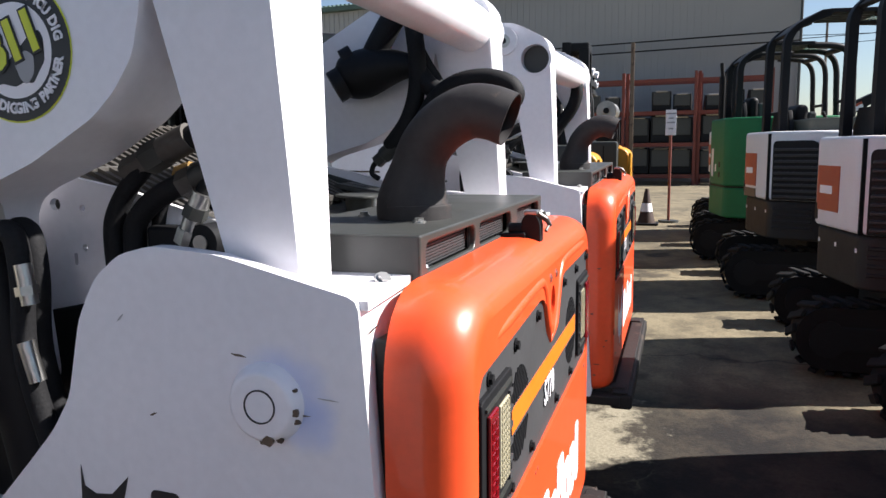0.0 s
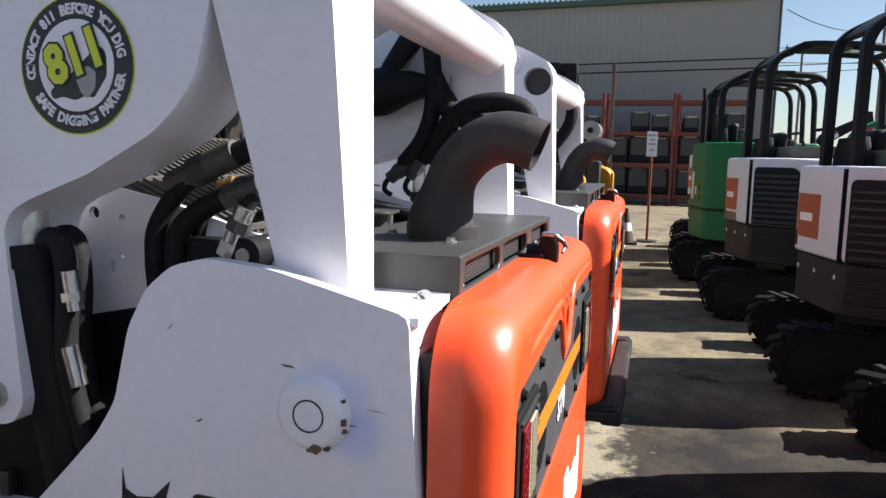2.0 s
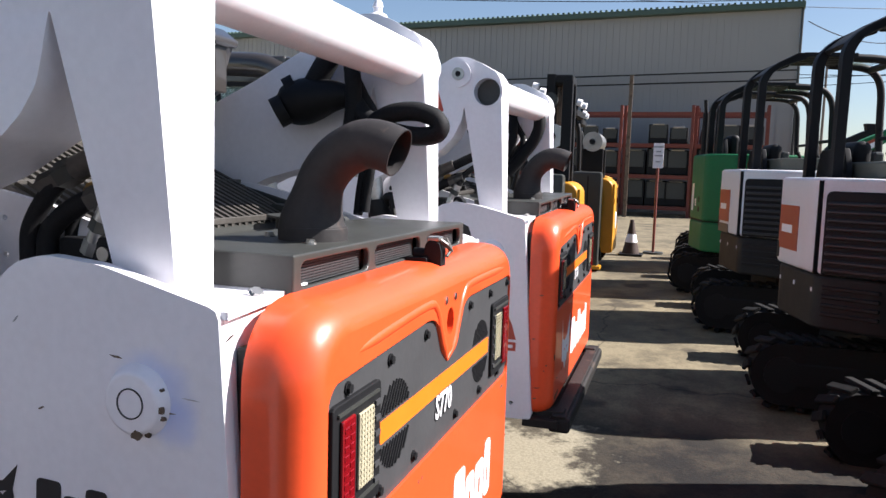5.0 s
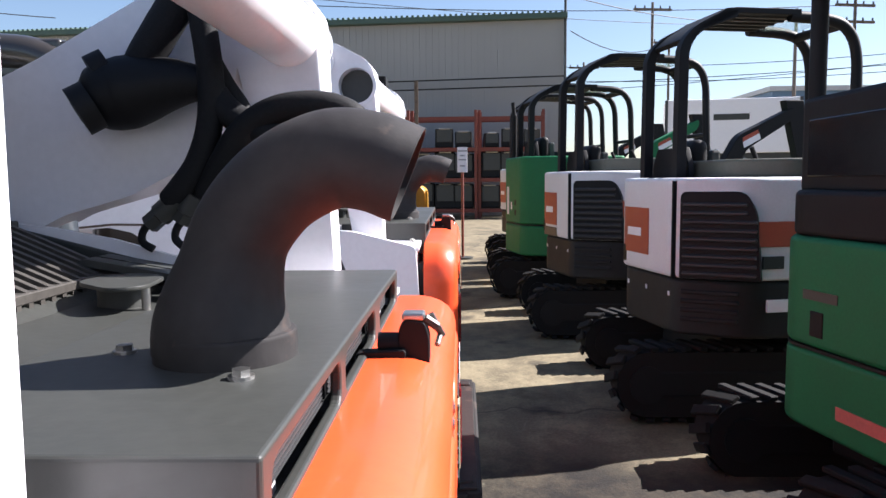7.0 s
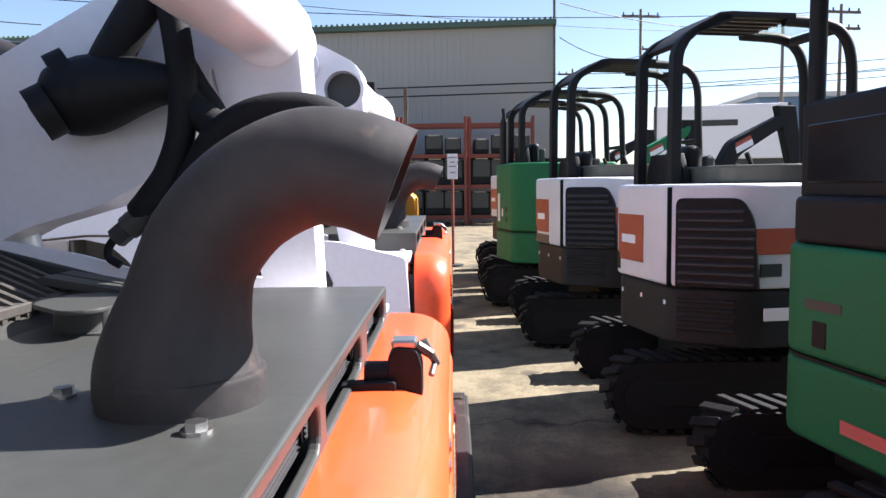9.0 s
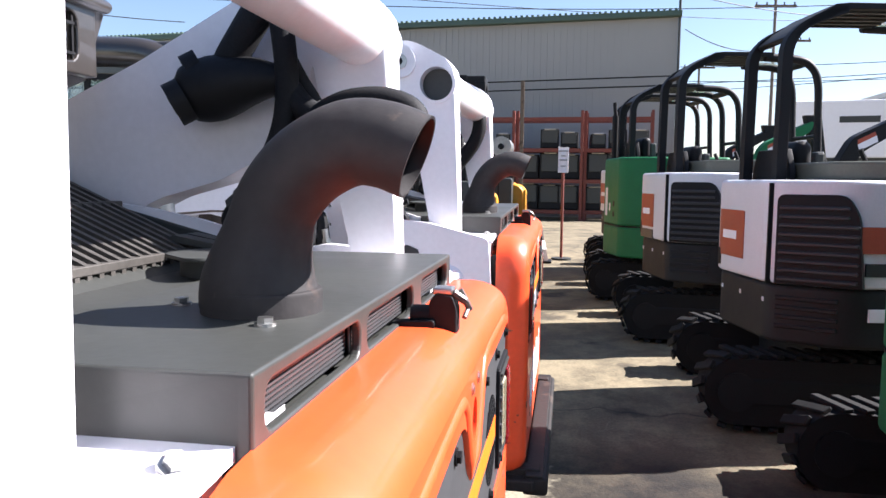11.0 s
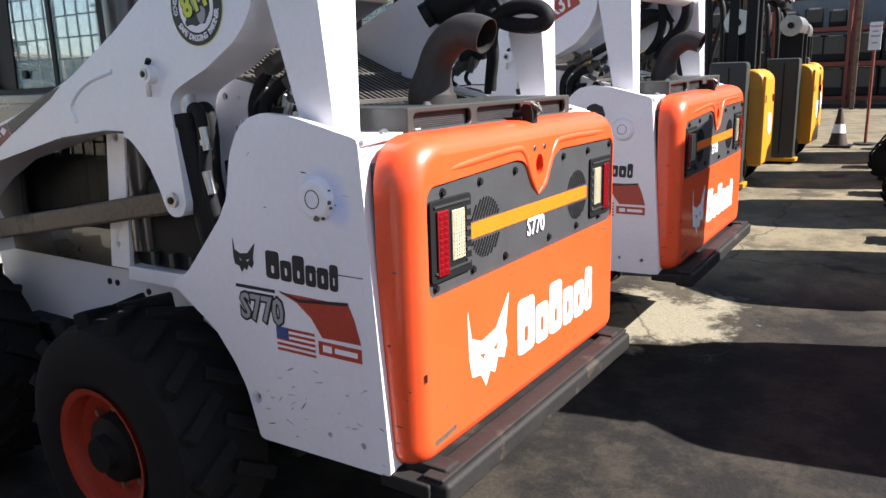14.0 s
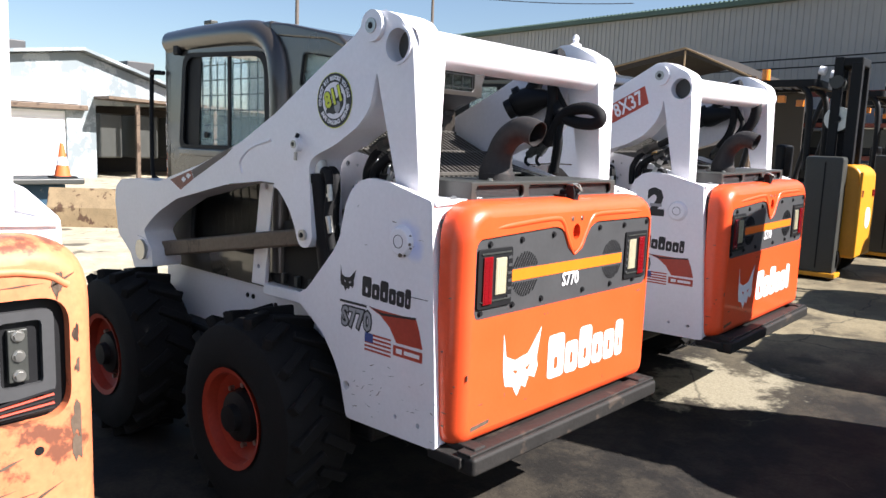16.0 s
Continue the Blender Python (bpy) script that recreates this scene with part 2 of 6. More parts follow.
def tube(pts, r, seg=12, cap=True, inner=0.0, bm=None):
    """A round tube along points; r: one radius or one for each point. inner: wall thickness of an open pipe."""
    out = bmesh.new() if bm is None else bm
    v = [Vector(p) for p in pts]
    k = len(v)
    rs = list(r) if isinstance(r, (list, tuple)) else [r] * k
    up = Vector((0, 0, 1))
    rings, last = [], None
    for i in range(k):
        d = (v[min(i + 1, k - 1)] - v[max(i - 1, 0)]).normalized()
        if last is None:
            x = d.orthogonal().normalized()
        else:
            x = (last - d * last.dot(d)).normalized()
        last = x
        y = d.cross(x)
        rings.append([out.verts.new(v[i] + (x * math.cos(2 * math.pi * j / seg) + y * math.sin(2 * math.pi * j / seg)) * rs[i]) for j in range(seg)])
    if inner:
        ins = []
        last = None
        for i in (k - 1, max(0, k - 4)):
            c = sum((q.co for q in rings[i]), Vector()) / seg
            ins.append([out.verts.new(c + (q.co - c) * (1 - inner / rs[i])) for q in rings[i]])
        rings += ins
    for a, b in zip(rings, rings[1:]):
        for j in range(seg):
            out.faces.new((a[j], a[(j + 1) % seg], b[(j + 1) % seg], b[j]))
    if cap:
        out.faces.new(rings[0][::-1])
        out.faces.new(rings[-1])
    return out


def rod(a, b, r, seg=16, bevel=0.0, bm=None):
    out = tube([a, b], r, seg)
    bevelled(out, bevel, 2, 50)
    return out if bm is None else merge(bm, out)


def lathe(profile, seg=32, axis="y", c=(0, 0, 0), cap=True):
    """A body of revolution: the profile holds (radius, along the axis)."""
    bm = bmesh.new()
    rows = []
    for r, h in profile:
        row = []
        for j in range(seg):
            a = 2 * math.pi * j / seg
            u, w = r * math.cos(a), r * math.sin(a)
            row.append(bm.verts.new(Vector(c) + Vector({"y": (u, h, w), "x": (h, u, w), "z": (u, w, h)}[axis])))
        rows.append(row)
    for a, b in zip(rows, rows[1:]):
        for j in range(seg):
            bm.faces.new((a[j], a[(j + 1) % seg], b[(j + 1) % seg], b[j]))
    if cap:
        bm.faces.new(rows[0])
        bm.faces.new(rows[-1][::-1])
    return bm


# faces of a decal: on a side that faces -y, and on a rear that faces +x
def on_side(x, y, z, lean=0):
    return Matrix.Translation((x, y, z)) @ Matrix.Rotation(radians(90), 4, "X") @ Matrix.Rotation(radians(lean), 4, "Z")


def on_rear(x, y, z):
    return Matrix.Translation((x, y, z)) @ Matrix.Rotation(radians(90), 4, "Z") @ Matrix.Rotation(radians(90), 4, "X")


# ---- ground and large forms ----
def ground_material():
    """Oil-stained asphalt beside the loaders, its tone darkened for the shade there, tan concrete in the aisle and in
    the yard beyond, pale cracks, dark spills.
    """
    m = bpy.data.materials.new("asphalt_and_concrete")
    m.use_nodes = True
    nt = m.node_tree
    n, l = nt.nodes, nt.links
    b = n["Principled BSDF"]
    tc = n.new("ShaderNodeTexCoord")
    xyz = n.new("ShaderNodeSeparateXYZ")
    l.new(tc.outputs["Object"], xyz.inputs[0])

    def noise(scale, detail=6, rough=0.6):
        q = n.new("ShaderNodeTexNoise")
        q.inputs["Scale"].default_value, q.inputs["Detail"].default_value, q.inputs["Roughness"].default_value = scale, detail, rough
        l.new(tc.outputs["Object"], q.inputs["Vector"])
        return q.outputs["Fac"]

    def step(v, a, c, lo=0.0, hi=1.0):
        q = n.new("ShaderNodeMapRange")
        q.interpolation_type = "SMOOTHSTEP"
        for k, w in zip(("From Min", "From Max", "To Min", "To Max"), (a, c, lo, hi)):
            q.inputs[k].default_value = w
        l.new(v, q.inputs["Value"])
        return q.outputs[0]

    def calc(op, v, w):
        q = n.new("ShaderNodeMath")
        q.operation = op
        for k, u in enumerate((v, w)):
            if isinstance(u, (int, float)):
                q.inputs[k].default_value = u
            else:
                l.new(u, q.inputs[k])
        return q.outputs[0]

    def blend(f, v, w, how="MIX"):
        q = n.new("ShaderNodeMix")
        q.data_type, q.blend_type = "RGBA", how
        l.new(f, q.inputs["Factor"])
        for k, u in (("A", v), ("B", w)):
            if isinstance(u, tuple):
                q.inputs[k].default_value = (*u, 1)
            else:
                l.new(u, q.inputs[k])
        return q.outputs["Result"]

    broad, mid, fine = noise(0.7), noise(2.6, 8, 0.7), noise(60, 4)
    # asphalt darker than its sunlit tone: part of the machines' shade is in the colour
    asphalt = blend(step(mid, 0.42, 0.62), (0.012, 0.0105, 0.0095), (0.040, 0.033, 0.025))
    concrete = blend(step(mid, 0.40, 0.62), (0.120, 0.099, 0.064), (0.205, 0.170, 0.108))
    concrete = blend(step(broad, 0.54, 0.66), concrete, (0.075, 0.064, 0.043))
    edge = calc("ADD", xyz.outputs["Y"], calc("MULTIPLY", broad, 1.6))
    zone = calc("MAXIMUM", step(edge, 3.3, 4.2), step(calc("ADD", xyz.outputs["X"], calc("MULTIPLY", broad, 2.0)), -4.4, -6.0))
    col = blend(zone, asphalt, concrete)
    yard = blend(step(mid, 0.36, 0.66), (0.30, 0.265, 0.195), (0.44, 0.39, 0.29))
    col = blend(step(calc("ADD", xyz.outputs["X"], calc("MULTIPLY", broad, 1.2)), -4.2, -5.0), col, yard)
    # bare patch of pale concrete behind the second loader
    off = n.new("ShaderNodeVectorMath")
    off.operation = "DISTANCE"
    l.new(tc.outputs["Object"], off.inputs[0])
    off.inputs[1].default_value = (-0.32, 2.32, 0.08)
    bare = calc("ADD", off.outputs["Value"], calc("MULTIPLY", mid, 1.5))
    col = blend(step(bare, 1.28, 1.08, 0.0, 0.8), col, (0.30, 0.265, 0.19))
    # oil spills
    spill = noise(1.5, 4, 0.5)
    col = blend(step(spill, 0.60, 0.68, 0.0, 0.75), col, (0.028, 0.024, 0.02))
    # pale cracks
    warp = n.new("ShaderNodeVectorMath")
    warp.operation = "MULTIPLY_ADD"
    wob = n.new("ShaderNodeTexNoise")
    wob.inputs["Scale"].default_value, wob.inputs["Detail"].default_value = 3.0, 5
    l.new(tc.outputs["Object"], wob.inputs["Vector"])
    l.new(wob.outputs["Color"], warp.inputs[0])
    warp.inputs[1].default_value = (0.35, 0.35, 0.0)
    l.new(tc.outputs["Object"], warp.inputs[2])
    cell = n.new("ShaderNodeTexVoronoi")
    cell.feature = "DISTANCE_TO_EDGE"
    cell.inputs["Scale"].default_value = 3.4
    l.new(warp.outputs[0], cell.inputs["Vector"])
    crack = calc("MULTIPLY", step(cell.outputs["Distance"], 0.022, 0.004), step(noise(0.8, 5), 0.54, 0.66, 0.0, 0.5))
    col = blend(crack, col, (0.22, 0.19, 0.135))
    big = n.new("ShaderNodeTexVoronoi")
    big.feature = "DISTANCE_TO_EDGE"
    big.inputs["Scale"].default_value = 0.45
    l.new(warp.outputs[0], big.inputs["Vector"])
    col = blend(step(big.outputs["Distance"], 0.006, 0.002, 0.0, 0.5), col, (0.02, 0.017, 0.015))
    # grit
    grit = blend(step(fine, 0.30, 0.70), (0.84, 0.84, 0.84), (1.14, 1.14, 1.14))
    one = n.new("ShaderNodeValue")
    one.outputs[0].default_value = 1.0
    col = blend(one.outputs[0], col, grit, "MULTIPLY")
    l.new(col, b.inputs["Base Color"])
    l.new(step(mid, 0.3, 0.7, 0.8, 0.98), b.inputs["Roughness"])
    b.inputs["Specular IOR Level"].default_value = 0.25
    bp = n.new("ShaderNodeBump")
    bp.inputs["Strength"].default_value, bp.inputs["Distance"].default_value = 0.5, 0.006
    l.new(calc("ADD", fine, calc("MULTIPLY", mid, 1.5)), bp.inputs["Height"])
    l.new(bp.outputs[0], b.inputs["Normal"])
    return m


GROUND = ground_material()
LEVELS = ((-400, 0.0), (0.5, 0.0), (1.5, 0.03), (2.5, 0.085), (3.5, 0.135), (4.5, 0.18), (7.5, 0.26), (11.0, 0.33), (14.0, 0.33), (22.0, 0.16), (30.0, 0.0), (400, 0.0))


def ground_z(x, y):
    """Height of the yard: it rises gently along the aisle and is level beside it."""
    t = min(1.0, max(0.0, (x + 7.0) / 3.0))
    for (a, p), (b, q) in zip(LEVELS, LEVELS[1:]):
        if a <= y <= b:
            return (p + (q - p) * (y - a) / (b - a)) * t * t * (3 - 2 * t)
    return 0.0


bm = bmesh.new()
gx = (-400, -30, -7, -6, -5, -4, 0, 10, 60, 400)
gv = [[bm.verts.new((x, y, ground_z(x, y))) for y, _ in LEVELS] for x in gx]
for a, b in zip(gv, gv[1:]):
    for j in range(len(LEVELS) - 1):
        bm.faces.new((a[j], b[j], b[j + 1], a[j + 1]))
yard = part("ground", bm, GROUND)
for p in yard.data.polygons:
    p.use_smooth = True
tagged(yard, "oil-stained asphalt darkened for shade, and sunlit tan concrete yard", "ground", kind="structure")



# ---- skid-steer loader ----
def grown(pts, k=1.008):
    return [(1.535 + (x - 1.535) * k, 1.575 + (z - 1.575) * k) for x, z in pts]


ARM = grown([(-0.455, 2.045), (-0.40, 2.045), (-0.36, 2.03), (-0.275, 1.985), (-0.25, 1.95), (-0.228, 1.36), (-0.318, 1.36), (-0.405, 1.845), (-0.415, 1.79), (-0.45, 1.715), (-0.52, 1.645), (-0.62, 1.595), (-0.755, 1.557), (-0.81, 1.53), (-0.834, 1.47),
             (-0.832, 1.24), (-0.85, 1.20), (-0.885, 1.185), (-0.925, 1.20), (-0.94, 1.24), (-0.955, 1.31), (-0.99, 1.383), (-1.05, 1.437), (-1.131, 1.455), (-1.438, 1.43), (-1.959, 1.292), (-2.20, 1.20), (-2.28, 1.13), (-2.30, 1.08), (-2.27, 1.03),
             (-2.21, 0.95), (-2.215, 0.872), (-2.44, 0.84), (-2.42, 0.954), (-2.55, 1.10), (-2.595, 1.25), (-2.59, 1.36), (-2.54, 1.40), (-2.42, 1.425), (-1.954, 1.478), (-1.437, 1.592), (-1.133, 1.701), (-0.797, 1.858), (-0.50, 2.02)])
LOW_ARM = [(-0.48, 2.022), (-0.439, 2.026), (-0.39, 2.02), (-0.326, 1.994), (-0.285, 1.945), (-0.262, 1.90), (-0.237, 1.36), (-0.335, 1.36), (-0.441, 1.819), (-0.452, 1.76), (-0.467, 1.705), (-0.50, 1.66), (-0.541, 1.624), (-0.655, 1.562), (-0.768, 1.519), (-0.802, 1.50), (-0.818, 1.47),
           (-0.794, 1.19), (-0.812, 1.158), (-0.838, 1.148), (-0.868, 1.152), (-0.888, 1.172), (-0.907, 1.225), (-0.94, 1.285), (-0.974, 1.325), (-1.02, 1.368), (-1.08, 1.386), (-1.14, 1.390), (-1.405, 1.366), (-1.856, 1.269), (-2.04, 1.19), (-2.125, 1.141), (-2.19, 1.095), (-2.21, 1.07),
           (-2.18, 1.03), (-2.13, 0.985), (-2.12, 0.895), (-2.33, 0.865), (-2.37, 0.94), (-2.512, 1.03), (-2.545, 1.206), (-2.53, 1.285), (-2.47, 1.325), (-2.35, 1.338), (-2.035, 1.342), (-1.63, 1.446), (-1.30, 1.552), (-1.04, 1.677), (-0.81, 1.812), (-0.71, 1.868), (-0.558, 1.950)]
PANEL = [(-0.136, 1.389), (-0.34, 1.440), (-0.443, 1.449), (-0.50, 1.435), (-0.545, 1.398), (-0.577, 1.338), (-0.605, 1.22), (-0.64, 1.165), (-0.70, 1.10), (-0.80, 0.995), (-0.882, 0.953), (-0.80, 0.90), (-0.70, 0.835), (-0.63, 0.75), (-0.59, 0.68), (-0.549, 0.535), (-0.082, 0.545)]
LUG = {}


def lug_mesh(s):
    if s not in LUG:
        bm = box(-0.021, 0.021, -0.005, 0.163, -0.03, 0.022, 0.005, 1)
        bmesh.ops.transform(bm, matrix=Matrix.Rotation(radians(-32), 4, "Z"), verts=bm.verts)
        if s < 0:
            bmesh.ops.scale(bm, vec=(1, -1, 1), verts=bm.verts)
        bmesh.ops.recalc_face_normals(bm, faces=bm.faces)
        LUG[s] = bpy.data.meshes.new("lug")
        bm.to_mesh(LUG[s])
        bm.free()
        LUG[s].materials.append(RUBBER)
    return LUG[s]


def wheel(parent, x, y, side, z=0.43):
    """A lugged tyre on an orange rim; side is -1 or 1."""
    W = 0.33
    t = new("wheel")
    t.location, t.parent = (x, y, z), parent
    prof = [(0.195, -W / 2 + 0.02), (0.23, -W / 2), (0.32, -W / 2 - 0.008), (0.385, -W / 2 + 0.012), (0.405, -W / 2 + 0.05), (0.41, 0), (0.405, W / 2 - 0.05), (0.385, W / 2 - 0.012), (0.32, W / 2 + 0.008), (0.23, W / 2), (0.195, W / 2 - 0.02)]
    part("tyre", lathe(prof, 44, cap=False), RUBBER, t, smooth=True)
    for i in range(18):
        for s in (-1, 1):
            g = new("lug", lug_mesh(s))
            g.parent = t
            g.matrix_basis = Matrix.Rotation(2 * math.pi * (i + (0.5 if s > 0 else 0)) / 18, 4, "Y") @ Matrix.Translation((0, 0, 0.41))
    s = side
    rp = [(0.20, s * W / 2 * 0.98), (0.213, s * (W / 2 + 0.004)), (0.19, s * (W / 2 - 0.004)), (0.18, s * (W / 2 - 0.05)), (0.14, s * (W / 2 - 0.075)), (0.09, s * (W / 2 - 0.07)), (0.0901, s * (W / 2 - 0.2))]
    part("rim", lathe(rp, 32, cap=False), RIMRED, t, "orange painted steel rim", smooth=True)
    hp = [(0.118, s * (W / 2 - 0.08)), (0.104, s * (W / 2 - 0.03)), (0.06, s * (W / 2 - 0.02)), (0.055, s * (W / 2 + 0.01)), (0.001, s * (W / 2 + 0.012))]
    part("hub", lathe(hp, 20), BLACK, t, smooth=True)
    for i in range(8):
        a = 2 * math.pi * i / 8
        c = Vector((0.13 * math.cos(a), s * (W / 2 - 0.075), 0.13 * math.sin(a)))
        part("wheel_nut", rod(c, c + Vector((0, s * 0.02, 0)), 0.012, 6), STEEL, t)


def bolt(parent, x, y, z, axis, r=0.013, h=0.01, name="bolt", material=None):
    a, d = Vector((x, y, z)), Vector(axis)
    bm = rod(a - d * 0.002, a + d * h * 0.35, r * 1.35, 14)
    rod(a, a + d * h, r, 6, 0.0012, bm)
    return part(name, bm, material or STEEL, parent)


def wordmark(parent, place, width, height, material):
    """A maker's name as six plain rounded blocks in its colour."""
    k, x = [1.25, 1.0, 1.05, 0.9, 0.95, 0.7], 0.0
    hs = [1.0, 0.74, 1.0, 0.74, 0.74, 0.92]
    u = width / (sum(k) + 0.12 * 5)
    M = new("maker_mark")
    M.parent = parent
    tagged(M, "plain block maker mark decal")
    for w, h in zip(k, hs):
        o = rounded([(x, -height / 2), (x, height * (h - 0.5)), (x + w * u, height * (h - 0.5)), (x + w * u, -height / 2)], 0.25 * u, 3)
        hole = rounded([(x + w * u * 0.38, -height * 0.30), (x + w * u * 0.38, -height * 0.02), (x + w * u * 0.62, -height * 0.02), (x + w * u * 0.62, -height * 0.30)], 0.1 * u, 2)
        bm = plate([(p[0] - width / 2, p[1]) for p in o], [[(p[0] - width / 2, p[1]) for p in hole]], 0, 0.0012, "xy")
        bmesh.ops.transform(bm, matrix=place, verts=bm.verts)
        part("mark_block", bm, material, M)
        x += (w + 0.12) * u


def head_mark(parent, place, size, material):
    """The maker's emblem as one plain shape with two pointed ears."""
    o = [(-0.50, 0.55), (-0.42, 0.18), (-0.18, 0.08), (0.16, 0.14), (0.50, 0.52), (0.40, 0.02), (0.44, -0.12), (0.36, -0.30), (0.20, -0.24), (0.12, -0.42), (0.0, -0.36), (-0.10, -0.52), (-0.22, -0.34), (-0.42, -0.30), (-0.48, -0.06)]
    bm = plate([(x * size, y * size) for x, y in o], [[(x * size, y * size) for x, y in ((-0.26, -0.06), (-0.10, -0.10), (-0.14, -0.17))], [(x * size, y * size) for x, y in ((0.08, -0.09), (0.26, -0.03), (0.16, -0.15))]], 0, 0.0012, "xy")
    bmesh.ops.transform(bm, matrix=place, verts=bm.verts)
    return part("emblem", bm, material, parent, "plain emblem decal")


def text_into(bm, body, size, m, shear=0.0, bold=0.0):
    cu = bpy.data.curves.new("tmp_text", "FONT")
    cu.body, cu.size, cu.extrude, cu.align_x, cu.align_y, cu.shear, cu.resolution_u, cu.offset = body, size, 0.0006, "CENTER", "CENTER", shear, 2, bold
    tmp = new("tmp_text", cu)
    me = bpy.data.meshes.new_from_object(tmp.evaluated_get(bpy.context.evaluated_depsgraph_get()))
    bpy.data.objects.remove(tmp)
    bpy.data.curves.remove(cu)
    me.transform(m)
    bm.from_mesh(me)
    bpy.data.meshes.remove(me)
    return bm


def model_text(parent, body, size, place, material, squeeze=0.8, back=None, edge=0.055, bold=0.02):
    sq = Matrix.Diagonal((squeeze, 1, 1, 1))
    if back:
        part("lettering_edge", text_into(bmesh.new(), body, size, place @ Matrix.Translation((0, 0, 0.0006)) @ sq, 0, size * edge), back, parent)
    part("lettering", text_into(bmesh.new(), body, size, place @ Matrix.Translation((0, 0, 0.0016)) @ sq, 0, size * bold), material, parent)


def sticker(arm, x, y, z, r):
    """Round digging-safety sticker: black ring with white words, yellow number over a grey spade."""
    base = on_side(x, y, z, -4)
    def disc(r0, d, material, name):
        bm = plate(ring(0, 0, r0, 40), [], d, d + 0.0006, "xy")
        bmesh.ops.transform(bm, matrix=base, verts=bm.verts)
        part(name, bm, material, arm)
    disc(r, 0.0006, DECAL_YELLOW, "sticker_rim")
    disc(r * 0.978, 0.0012, DECAL_BLACK, "sticker_ring")
    disc(r * 0.66, 0.0018, DECAL_WHITE, "sticker_field")
    bm = bmesh.new()
    for words, mid, step, flip in (("CONTACT 811 BEFORE YOU DIG", 105, -7.1, False), ("SAFE DIGGING PARTNER", -75, 7.0, True)):
        for i, ch in enumerate(words):
            if ch == " ":
                continue
            a = mid + (i - (len(words) - 1) / 2) * step
            m = base @ Matrix.Rotation(radians(a - 90), 4, "Z") @ Matrix.Translation((0, r * 0.80, 0.0026))
            if flip:
                m = m @ Matrix.Rotation(math.pi, 4, "Z")
            text_into(bm, ch, r * 0.205, m @ Matrix.Diagonal((0.92, 1, 1, 1)), 0, r * 0.0085)
    tagged(part("sticker_lettering", bm, DECAL_WHITE, arm), kind="stuff")
    hand = rounded([(-0.44, -0.40), (-0.34, -0.30), (-0.10, -0.14), (0.28, 0.22), (0.44, 0.30), (0.52, 0.18), (0.54, -0.12), (0.42, -0.30), (0.34, -0.44), (0.18, -0.42), (0.02, -0.50), (-0.22, -0.46), (-0.38, -0.52)], 0.05, 2)
    bm = plate([(p[0] * r, p[1] * r) for p in hand], [], 0.0024, 0.0030, "xy")
    bmesh.ops.transform(bm, matrix=base, verts=bm.verts)
    part("sticker_shape", bm, DECAL_BLACK, arm)
    spade = rounded([(0.0, -0.16), (0.20, 0.02), (0.36, -0.06), (0.36, -0.30), (0.24, -0.46), (0.12, -0.40)], 0.06, 3)
    bm = plate([(p[0] * r, p[1] * r) for p in spade], [], 0.0031, 0.0036, "xy")
    bmesh.ops.transform(bm, matrix=base, verts=bm.verts)
    part("sticker_spade", bm, DECAL_GREY, arm)
    place = base @ Matrix.Translation((0.0, 0.11 * r, 0.0036)) @ Matrix.Rotation(radians(24), 4, "Z")
    model_text(arm, "811", r * 0.78, place, DECAL_YELLOW, 0.90, DECAL_BLACK, 0.085, 0.040)


def flag(P, x0, x1, z0, z1, y):
    n, bm, rd = 7, bmesh.new(), bmesh.new()
    box(x0, x1, y - 0.0006, y, z0, z1, 0, 1, bm)
    h = (z1 - z0) / 9
    for i in range(5):
        box(x0, x1, y - 0.0012, y, z0 + 2 * i * h, z0 + (2 * i + 1) * h, 0, 1, rd)
    part("flag_field", bm, DECAL_WHITE, P)
    part("flag_stripes", rd, DECAL_RED, P)
    part("flag_canton", box(x0, x0 + (x1 - x0) * 0.32, y - 0.0016, y, z0 + 4.5 * h, z1), DECAL_BLUE, P)


